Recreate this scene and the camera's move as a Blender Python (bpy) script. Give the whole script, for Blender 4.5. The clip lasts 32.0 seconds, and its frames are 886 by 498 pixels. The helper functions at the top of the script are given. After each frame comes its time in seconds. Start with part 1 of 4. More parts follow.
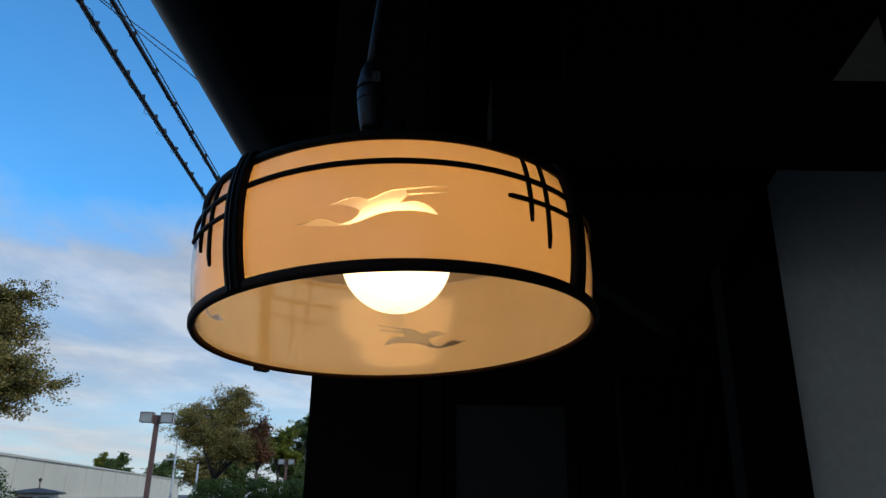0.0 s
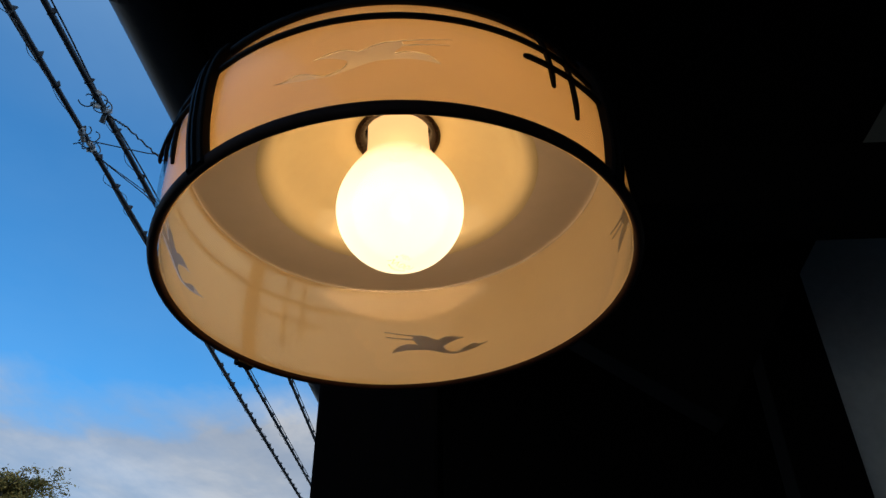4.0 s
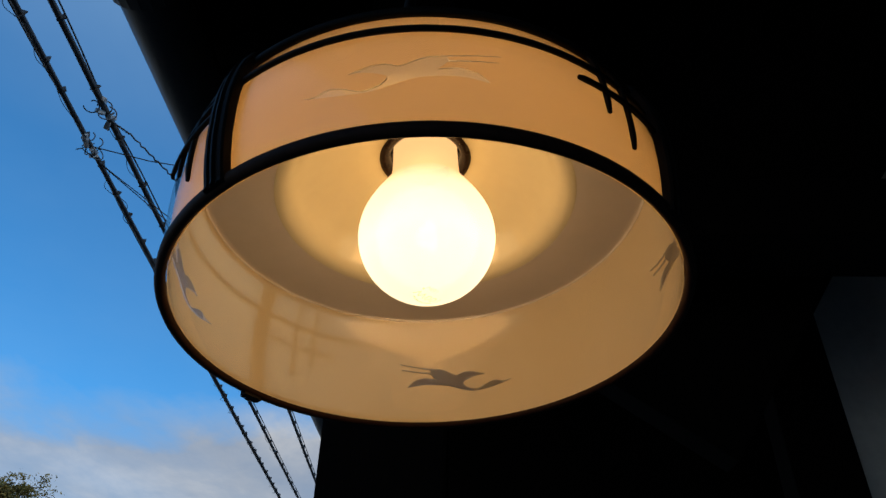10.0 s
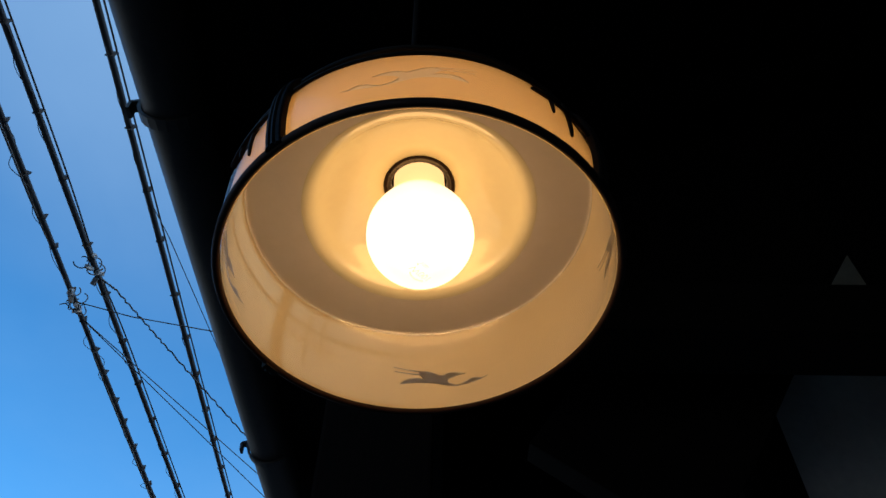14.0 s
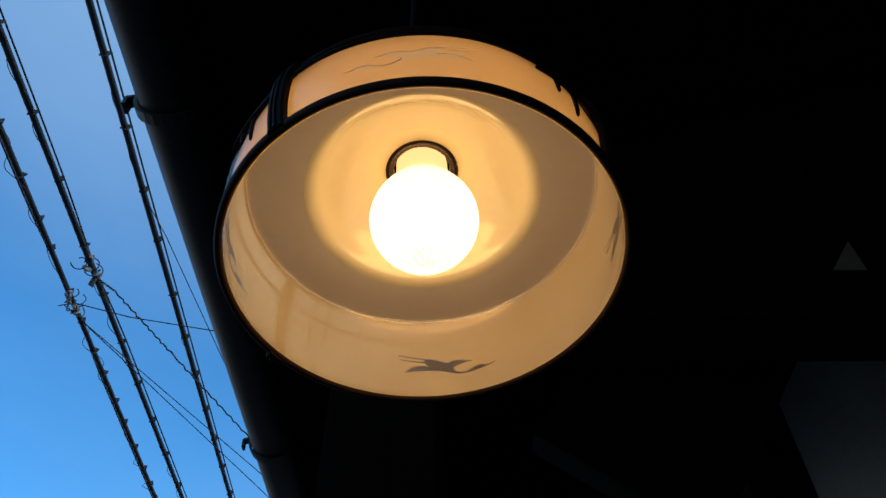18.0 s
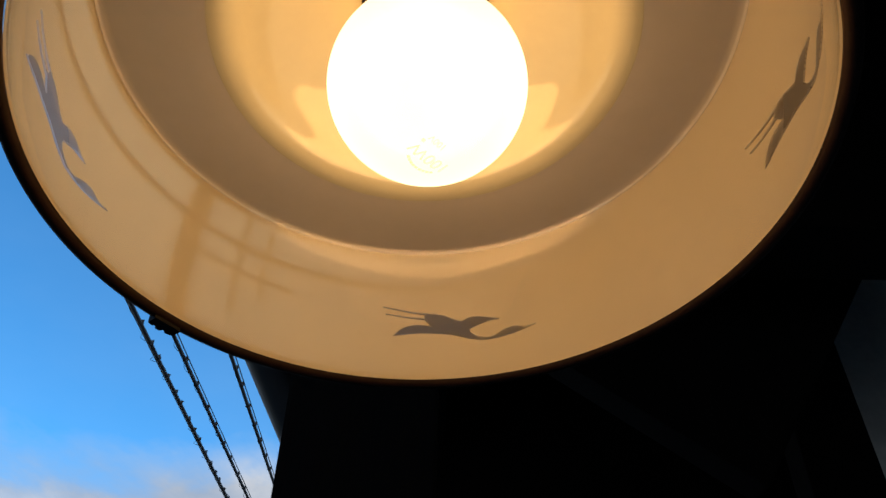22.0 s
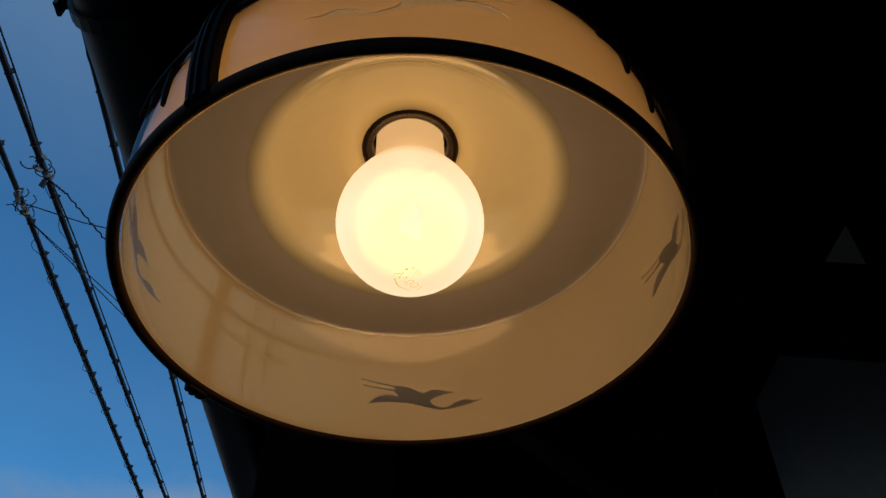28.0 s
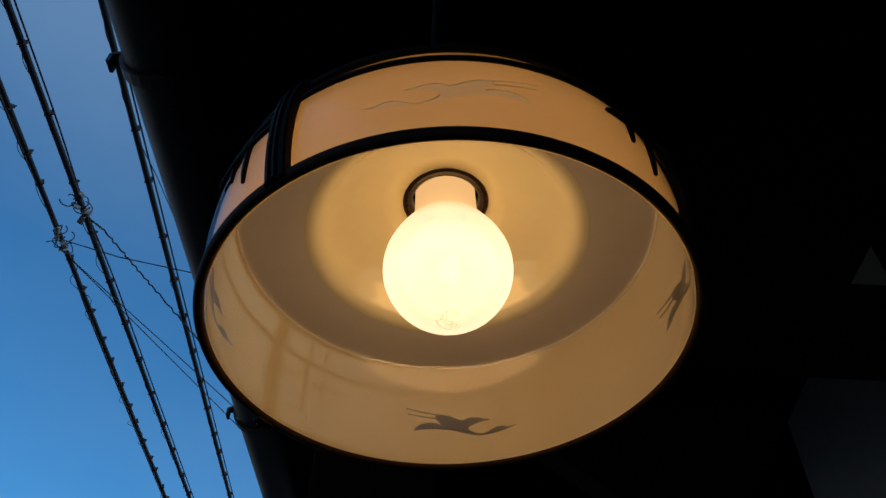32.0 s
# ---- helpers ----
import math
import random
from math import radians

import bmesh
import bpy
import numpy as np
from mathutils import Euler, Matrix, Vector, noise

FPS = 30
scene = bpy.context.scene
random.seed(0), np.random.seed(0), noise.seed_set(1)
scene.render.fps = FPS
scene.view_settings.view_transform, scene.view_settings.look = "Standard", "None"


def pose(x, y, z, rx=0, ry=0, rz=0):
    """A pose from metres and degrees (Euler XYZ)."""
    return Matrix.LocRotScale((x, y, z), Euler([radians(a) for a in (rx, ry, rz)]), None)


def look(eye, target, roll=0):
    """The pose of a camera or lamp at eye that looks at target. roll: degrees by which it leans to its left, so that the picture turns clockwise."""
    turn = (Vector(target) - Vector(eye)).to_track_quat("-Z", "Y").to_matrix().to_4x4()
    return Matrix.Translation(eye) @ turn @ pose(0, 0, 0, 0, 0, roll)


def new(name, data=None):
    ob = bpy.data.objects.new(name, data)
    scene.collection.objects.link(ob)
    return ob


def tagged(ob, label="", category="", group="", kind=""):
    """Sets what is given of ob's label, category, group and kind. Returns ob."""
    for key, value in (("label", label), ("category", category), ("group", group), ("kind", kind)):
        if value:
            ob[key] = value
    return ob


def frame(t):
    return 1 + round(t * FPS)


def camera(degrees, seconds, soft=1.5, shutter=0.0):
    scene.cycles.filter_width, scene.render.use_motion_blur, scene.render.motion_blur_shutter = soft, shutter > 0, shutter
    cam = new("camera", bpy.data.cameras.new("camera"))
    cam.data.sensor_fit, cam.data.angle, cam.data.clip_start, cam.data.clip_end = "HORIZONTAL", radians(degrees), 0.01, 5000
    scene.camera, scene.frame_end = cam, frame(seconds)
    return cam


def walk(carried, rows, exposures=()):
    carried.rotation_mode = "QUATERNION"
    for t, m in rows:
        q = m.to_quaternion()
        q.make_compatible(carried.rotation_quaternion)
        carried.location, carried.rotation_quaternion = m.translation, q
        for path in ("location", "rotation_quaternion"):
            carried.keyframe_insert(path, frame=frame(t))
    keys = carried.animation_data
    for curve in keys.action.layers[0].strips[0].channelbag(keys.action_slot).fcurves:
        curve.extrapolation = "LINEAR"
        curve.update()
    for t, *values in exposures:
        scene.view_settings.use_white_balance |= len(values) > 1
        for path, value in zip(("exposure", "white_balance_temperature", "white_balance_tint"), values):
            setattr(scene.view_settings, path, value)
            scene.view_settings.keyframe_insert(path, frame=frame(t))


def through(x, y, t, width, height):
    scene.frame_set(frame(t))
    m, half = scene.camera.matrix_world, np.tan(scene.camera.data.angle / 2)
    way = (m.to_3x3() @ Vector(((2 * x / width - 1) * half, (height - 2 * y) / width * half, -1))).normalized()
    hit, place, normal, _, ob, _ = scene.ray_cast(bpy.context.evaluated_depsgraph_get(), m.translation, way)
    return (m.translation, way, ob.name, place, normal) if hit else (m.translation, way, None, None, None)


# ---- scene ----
# ======================= camera and its walk =======================
cam = camera(64.33, 32.0)
# seconds, x, y, z, and the turn in degrees
PATH = [
    (0, 0.0249, -0.3633, 1.7697, 109.43, -0.73, -0.02),
    (0.5, 0.0218, -0.3622, 1.7679, 108.79, -0.64, -0.06),
    (1, 0.0192, -0.3639, 1.7653, 108.64, -0.78, 0.18),
    (1.5, 0.0180, -0.3637, 1.7598, 109.74, -0.84, 0.36),
    (2, 0.0130, -0.3465, 1.7318, 113.89, -0.83, 0.48),
    (2.5, 0.0044, -0.3164, 1.7004, 117.61, -0.74, -2.25),
    (3, 0.0178, -0.2929, 1.6966, 119.98, 0.14, -2.46),
    (3.5, 0.0304, -0.2774, 1.6922, 122.48, 0.79, 2.85),
    (5.5, 0.0140, -0.2424, 1.7077, 124.26, -0.85, 0.08),
    (6, 0.0138, -0.2453, 1.7105, 125.34, -0.76, 0.63),
    (6.5, 0.0152, -0.2455, 1.7106, 126.12, -0.74, 0.93),
    (7, 0.0141, -0.2489, 1.7112, 126.13, -0.87, 1.04),
    (7.5, 0.0142, -0.2495, 1.7107, 125.87, -0.98, 1.21),
    (8, 0.0158, -0.2481, 1.7112, 125.61, -0.97, 1.29),
    (8.5, 0.0167, -0.2493, 1.7112, 125.33, -0.99, 1.26),
    (9, 0.0143, -0.2487, 1.7106, 125.14, -1.00, 1.28),
    (9.5, 0.0142, -0.2471, 1.7113, 125.15, -1.03, 1.22),
    (10, 0.0137, -0.2482, 1.7116, 124.83, -1.12, 1.18),
    (10.5, 0.0119, -0.2484, 1.7100, 124.56, -1.15, 1.23),
    (11, 0.0133, -0.2495, 1.7105, 124.42, -1.27, 1.14),
    (11.5, 0.0127, -0.2499, 1.7042, 124.17, -1.07, 1.30),
    (12, 0.0162, -0.2484, 1.6776, 125.37, -1.94, -0.16),
    (12.5, 0.0051, -0.2499, 1.6265, 127.95, -2.79, -1.44),
    (13, 0.0104, -0.2422, 1.5944, 129.49, -2.38, -1.45),
    (13.5, 0.0102, -0.2465, 1.5979, 132.45, -1.49, -0.79),
    (14, 0.0126, -0.2531, 1.5936, 138.29, -0.69, -0.36),
    (14.5, 0.0108, -0.2487, 1.5876, 140.40, -0.05, 0.17),
    (15, 0.0102, -0.2437, 1.5882, 139.88, 0.25, 0.35),
    (15.5, 0.0117, -0.2411, 1.5902, 139.28, 0.38, 0.35),
    (17.5, 0.0080, -0.2429, 1.5919, 138.34, 0.15, 0.10),
    (18, 0.0088, -0.2455, 1.5930, 137.96, 0.03, 0.17),
    (18.5, 0.0068, -0.2475, 1.5938, 137.89, -0.00, 0.08),
    (19, 0.0066, -0.2467, 1.5946, 137.69, -0.04, -0.02),
    (19.5, 0.0082, -0.2455, 1.5938, 137.66, 0.02, 0.00),
    (20, 0.0059, -0.2181, 1.6279, 135.75, -0.45, -0.32),
    (20.5, 0.0060, -0.1506, 1.6940, 131.61, -0.24, -0.33),
    (21, 0.0098, -0.1305, 1.7181, 128.39, -0.70, -0.04),
    (21.5, 0.0054, -0.1299, 1.7212, 128.27, -0.83, -0.23),
    (22, 0.0045, -0.1326, 1.7217, 128.53, -1.04, -0.49),
    (22.5, 0.0020, -0.1359, 1.7222, 128.51, -1.22, -0.62),
    (23, 0.0003, -0.1405, 1.7269, 130.45, -0.88, -0.57),
    (23.5, 0.0016, -0.1429, 1.7262, 132.15, -0.84, -0.57),
    (24, 0.0005, -0.1429, 1.7274, 132.57, -0.91, -0.47),
    (24.5, -0.0011, -0.1515, 1.7313, 132.05, -1.72, -3.66),
    (25, 0.0013, -0.1599, 1.7373, 132.22, -2.53, -8.79),
    (25.5, -0.0002, -0.1603, 1.7336, 132.59, -1.85, -9.91),
    (27.5, -0.0069, -0.1964, 1.6979, 131.54, -1.16, -6.43),
    (28, -0.0033, -0.2035, 1.6918, 132.18, -1.10, -5.11),
    (28.5, -0.0047, -0.2071, 1.6921, 132.51, -0.56, -4.26),
    (29, -0.0027, -0.2124, 1.6936, 133.87, -0.50, -3.75),
    (29.5, -0.0052, -0.2156, 1.6962, 134.88, -0.44, -3.29),
    (30, -0.0081, -0.2179, 1.6947, 135.29, -0.65, -3.08),
    (30.5, -0.0097, -0.2212, 1.6892, 134.90, -0.92, -3.07),
    (31, -0.0111, -0.2297, 1.6813, 134.54, -1.27, -2.89),
    (31.5, -0.0112, -0.2359, 1.6744, 134.30, -1.45, -2.73),
    (32, -0.0086, -0.2371, 1.6723, 134.17, -1.64, -2.48),
]

EXPOSURES = [(0.0, 0.0), (2.0, 0.0), (3.5, -0.14), (5.5, -0.3), (11.5, -0.3), (12.0, -0.36), (13.0, -0.36), (14.0, 0.1), (15.0, 0.12), (20.0, 0.06), (21.0, 0.02), (24.0, 0.02),
             (24.5, -0.15), (25.0, -0.62), (25.5, -0.82), (27.5, -0.97), (29.0, -0.87), (31.0, -0.88), (32.0, -0.66)]
walk(cam, [(r[0], pose(*r[1:])) for r in PATH], EXPOSURES)

# ======================= world, sun =======================
SUN_ELEV, SUN_AZ = 38.0, 125.0     # degrees; azimuth from +y towards +x


def nodes_of(tree):
    tree.nodes.clear()
    return tree.nodes, tree.links


def math_node(nt, op, a, b=None, clamp=False):
    n = nt.nodes.new("ShaderNodeMath")
    n.operation, n.use_clamp = op, clamp
    for k, v in enumerate((a, b)):
        if v is None:
            continue
        if isinstance(v, (int, float)):
            n.inputs[k].default_value = v
        else:
            nt.links.new(v, n.inputs[k])
    return n.outputs[0]


def ramp_node(nt, fac, stops):
    n = nt.nodes.new("ShaderNodeValToRGB")
    els = n.color_ramp.elements
    while len(els) > 1:
        els.remove(els[-1])
    els[0].position, els[0].color = stops[0][0], (*stops[0][1], 1)
    for p, c in stops[1:]:
        e = els.new(p)
        e.color = (*c, 1)
    nt.links.new(fac, n.inputs["Fac"])
    return n.outputs["Color"]


def mix_rgb(nt, fac, a, b, blend="MIX"):
    n = nt.nodes.new("ShaderNodeMix")
    n.data_type, n.blend_type = "RGBA", blend
    for sock, v in ((n.inputs["Factor"], fac), (n.inputs["A"], a), (n.inputs["B"], b)):
        if isinstance(v, (int, float)):
            sock.default_value = v
        elif isinstance(v, tuple):
            sock.default_value = (*v, 1)
        else:
            nt.links.new(v, sock)
    return n.outputs["Result"]


def noise_node(nt, vec, scale, detail=4.0, rough=0.55, dist=0.0):
    n = nt.nodes.new("ShaderNodeTexNoise")
    n.inputs["Scale"].default_value, n.inputs["Detail"].default_value = scale, detail
    n.inputs["Roughness"].default_value, n.inputs["Distortion"].default_value = rough, dist
    if vec is not None:
        nt.links.new(vec, n.inputs["Vector"])
    return n.outputs["Fac"]


def map_node(nt, vec, scale=(1, 1, 1), loc=(0, 0, 0), rot=(0, 0, 0)):
    n = nt.nodes.new("ShaderNodeMapping")
    n.inputs["Scale"].default_value, n.inputs["Location"].default_value = scale, loc
    n.inputs["Rotation"].default_value = rot
    nt.links.new(vec, n.inputs["Vector"])
    return n.outputs["Vector"]


def build_world():
    w = bpy.data.worlds.new("sky")
    w.use_nodes = True
    scene.world = w
    nt = w.node_tree
    nodes, links = nodes_of(nt)
    sky = nodes.new("ShaderNodeTexSky")
    sky.sky_type, sky.sun_disc = "NISHITA", False
    sky.sun_elevation, sky.sun_rotation = radians(SUN_ELEV), radians(SUN_AZ)
    sky.air_density, sky.dust_density, sky.ozone_density = 1.0, 0.6, 2.5
    tc = nodes.new("ShaderNodeTexCoord").outputs["Generated"]
    sep = nodes.new("ShaderNodeSeparateXYZ")
    links.new(tc, sep.inputs[0])
    # a cloud deck: the direction carried up to a flat layer
    up = math_node(nt, "MAXIMUM", sep.outputs["Z"], 0.03)
    up = math_node(nt, "ADD", up, 0.06)
    cx, cy = math_node(nt, "DIVIDE", sep.outputs["X"], up), math_node(nt, "DIVIDE", sep.outputs["Y"], up)
    com = nodes.new("ShaderNodeCombineXYZ")
    links.new(cx, com.inputs[0]), links.new(cy, com.inputs[1])
    big = noise_node(nt, map_node(nt, com.outputs[0], (0.42, 0.30, 1), (3.1, 1.7, 0)), 1.0, 7.0, 0.58, 0.35)
    fine = noise_node(nt, map_node(nt, com.outputs[0], (1.6, 0.9, 1), (0.4, 5.2, 0)), 1.0, 6.0, 0.6, 0.2)
    mixn = math_node(nt, "ADD", math_node(nt, "MULTIPLY", big, 0.72), math_node(nt, "MULTIPLY", fine, 0.28))
    # a ragged bank of broken cloud low over the horizon, thin veils overhead
    rise = math_node(nt, "ADD", math_node(nt, "SUBTRACT", 0.355, sep.outputs["Z"]), math_node(nt, "MULTIPLY", math_node(nt, "SUBTRACT", mixn, 0.5), 0.34))
    bank = math_node(nt, "MULTIPLY", rise, 17.0, True)
    body = ramp_node(nt, mixn, [(0.36, (0.74, 0.74, 0.74)), (0.50, (0.88, 0.88, 0.88)), (0.60, (0.98, 0.98, 0.98))])
    veil = math_node(nt, "MULTIPLY", math_node(nt, "MAXIMUM", math_node(nt, "SUBTRACT", sep.outputs["Z"], 0.60), 0.0), 2.4)
    thin = ramp_node(nt, math_node(nt, "ADD", mixn, veil), [(0.42, (0.02, 0.02, 0.02)), (0.60, (0.17, 0.17, 0.17)), (0.82, (0.46, 0.46, 0.46)), (1.0, (0.62, 0.62, 0.62))])
    mask = mix_rgb(nt, bank, thin, body)
    scaled = mix_rgb(nt, 1.0, sky.outputs[0], (SKY_GAIN * 0.60, SKY_GAIN * 1.98, SKY_GAIN * 2.75), "MULTIPLY")
    shade = ramp_node(nt, fine, [(0.36, (0.36, 0.42, 0.52)), (0.50, (0.46, 0.51, 0.59)), (0.62, (0.61, 0.64, 0.69))])
    pale = math_node(nt, "MULTIPLY", math_node(nt, "SUBTRACT", 0.17, sep.outputs["Z"]), 7.0, True)
    shade = mix_rgb(nt, math_node(nt, "MULTIPLY", pale, 0.75), shade, (0.62, 0.63, 0.67))
    col = mix_rgb(nt, mask, scaled, mix_rgb(nt, bank, (0.31, 0.53, 0.84), shade))
    bg = nodes.new("ShaderNodeBackground")
    links.new(col, bg.inputs["Color"])
    bg.inputs["Strength"].default_value = 1.0
    out = nodes.new("ShaderNodeOutputWorld")
    links.new(bg.outputs[0], out.inputs["Surface"])


SKY_GAIN = 0.085
build_world()
sun = new("sun", bpy.data.lights.new("sun", "SUN"))
sun.data.energy, sun.data.angle, sun.data.color = 2.0, radians(0.6), (1.0, 0.95, 0.87)
a, e = radians(SUN_AZ), radians(SUN_ELEV)
sun.matrix_world = look(Vector((math.sin(a) * math.cos(e), math.cos(a) * math.cos(e), math.sin(e))) * 60, (0, 0, 0))

# ======================= materials =======================


def material(name, colour, rough=0.6, metal=0.0, vary=0.15, scale=20.0, fine=150.0, bump=0.0, stretch=(1, 1, 1), spec=0.5, bump_dist=0.001,
             per_object=0.0, tint=None):
    """A surface with mottling at two scales, a little relief and uneven gloss."""
    m = bpy.data.materials.new(name)
    m.use_nodes = True
    nt = m.node_tree
    nodes, links = nodes_of(nt)
    tc = nodes.new("ShaderNodeTexCoord").outputs["Object"]
    vec = map_node(nt, tc, stretch)
    n1, n2 = noise_node(nt, vec, scale, 5.0), noise_node(nt, vec, fine, 4.0)
    f = math_node(nt, "ADD", math_node(nt, "MULTIPLY", n1, 0.6), math_node(nt, "MULTIPLY", n2, 0.4))
    dark = tuple(c * (1 - vary * 2) for c in colour)
    lite = tuple(min(1, c * (1 + vary * 2)) for c in (tint or colour))
    col = ramp_node(nt, f, [(0.3, dark), (0.7, lite)])
    if per_object:
        info = nodes.new("ShaderNodeObjectInfo")
        k = math_node(nt, "ADD", math_node(nt, "MULTIPLY", info.outputs["Random"], per_object), 1 - per_object / 2)
        comb = nodes.new("ShaderNodeCombineXYZ")
        for i in range(3):
            links.new(k, comb.inputs[i])
        col = mix_rgb(nt, 1.0, col, comb.outputs[0], "MULTIPLY")
    b = nodes.new("ShaderNodeBsdfPrincipled")
    links.new(col, b.inputs["Base Color"])
    b.inputs["Metallic"].default_value = metal
    b.inputs["Specular IOR Level"].default_value = spec
    r = math_node(nt, "ADD", math_node(nt, "MULTIPLY", n1, 0.25), rough - 0.125, True)
    links.new(r, b.inputs["Roughness"])
    if bump:
        bn = nodes.new("ShaderNodeBump")
        bn.inputs["Strength"].default_value, bn.inputs["Distance"].default_value = bump, bump_dist
        links.new(f, bn.inputs["Height"])
        links.new(bn.outputs[0], b.inputs["Normal"])
    out = nodes.new("ShaderNodeOutputMaterial")
    links.new(b.outputs[0], out.inputs["Surface"])
    return m


def gloss_share(nt, base=0.038, power=5.0):
    """How much a polished skin mirrors: little head-on, much at a grazing angle."""
    lw = nt.nodes.new("ShaderNodeLayerWeight")
    lw.inputs["Blend"].default_value = 0.5
    g5 = math_node(nt, "POWER", lw.outputs["Facing"], power)
    return math_node(nt, "ADD", math_node(nt, "MULTIPLY", g5, 1 - base), base, True)


def clear_material(name, colour, rough, base=0.05, share=0.45):
    m = bpy.data.materials.new(name)
    m.use_nodes = True
    nt = m.node_tree
    nodes, links = nodes_of(nt)
    tr, gl = nodes.new("ShaderNodeBsdfTransparent"), nodes.new("ShaderNodeBsdfGlossy")
    tr.inputs["Color"].default_value, gl.inputs["Roughness"].default_value = (*colour, 1), rough
    wave = nodes.new("ShaderNodeBump")
    wave.inputs["Strength"].default_value, wave.inputs["Distance"].default_value = 0.15, 0.0014
    tc = nodes.new("ShaderNodeTexCoord").outputs["Object"]
    links.new(noise_node(nt, tc, 24.0, 1.0, 0.4), wave.inputs["Height"]), links.new(wave.outputs[0], gl.inputs["Normal"])
    mx = nodes.new("ShaderNodeMixShader")
    links.new(math_node(nt, "MULTIPLY", gloss_share(nt, base, 4.0), share), mx.inputs[0])
    links.new(tr.outputs[0], mx.inputs[1]), links.new(gl.outputs[0], mx.inputs[2])
    out = nodes.new("ShaderNodeOutputMaterial")
    links.new(mx.outputs[0], out.inputs["Surface"])
    return m


def opal_material(name, colour, through, gloss=0.10, cloud=0.06, clear=0.0, tint=None, frost=0.0, sheen=0.036):
    """Milky acrylic: part of the light goes back, part comes out on the other side, with a polished skin."""
    m = bpy.data.materials.new(name)
    m.use_nodes = True
    nt = m.node_tree
    nodes, links = nodes_of(nt)
    tc = nodes.new("ShaderNodeTexCoord").outputs["Object"]
    n1 = noise_node(nt, map_node(nt, tc, (1, 1, 0.35)), 14.0, 3.0, 0.5)
    n2 = noise_node(nt, tc, 160.0, 3.0, 0.6)
    f = math_node(nt, "ADD", math_node(nt, "MULTIPLY", n1, 0.75), math_node(nt, "MULTIPLY", n2, 0.25))
    col = ramp_node(nt, f, [(0.3, tuple(c * (1 - cloud) for c in colour)), (0.7, tuple(min(1, c * (1 + cloud)) for c in colour))])
    dif, trl = nodes.new("ShaderNodeBsdfDiffuse"), nodes.new("ShaderNodeBsdfTranslucent")
    links.new(col, dif.inputs["Color"])
    links.new(mix_rgb(nt, 1.0, col, tint, "MULTIPLY") if tint else col, trl.inputs["Color"])
    mx = nodes.new("ShaderNodeMixShader")
    mx.inputs[0].default_value = through
    links.new(dif.outputs[0], mx.inputs[1]), links.new(trl.outputs[0], mx.inputs[2])
    last = mx.outputs[0]
    if clear:
        tr = nodes.new("ShaderNodeBsdfTransparent")
        tr.inputs["Color"].default_value = (0.97, 0.96, 0.94, 1)
        m2 = nodes.new("ShaderNodeMixShader")
        m2.inputs[0].default_value = clear
        links.new(last, m2.inputs[1]), links.new(tr.outputs[0], m2.inputs[2])
        last = m2.outputs[0]
    if frost:
        rf = nodes.new("ShaderNodeBsdfRefraction")
        rf.inputs["IOR"].default_value, rf.inputs["Roughness"].default_value = 0.90, 0.42
        rf.inputs["Color"].default_value = (0.97, 0.94, 0.90, 1)
        m4 = nodes.new("ShaderNodeMixShader")
        m4.inputs[0].default_value = frost
        links.new(last, m4.inputs[1]), links.new(rf.outputs[0], m4.inputs[2])
        last = m4.outputs[0]
    gl = nodes.new("ShaderNodeBsdfGlossy")
    gl.inputs["Roughness"].default_value = gloss
    wave = nodes.new("ShaderNodeBump")
    wave.inputs["Strength"].default_value, wave.inputs["Distance"].default_value = 0.5, 0.0016
    links.new(noise_node(nt, tc, 26.0, 1.0, 0.4), wave.inputs["Height"]), links.new(wave.outputs[0], gl.inputs["Normal"])
    m3 = nodes.new("ShaderNodeMixShader")
    links.new(gloss_share(nt, sheen), m3.inputs[0]), links.new(last, m3.inputs[1]), links.new(gl.outputs[0], m3.inputs[2])
    out = nodes.new("ShaderNodeOutputMaterial")
    links.new(m3.outputs[0], out.inputs["Surface"])
    return m


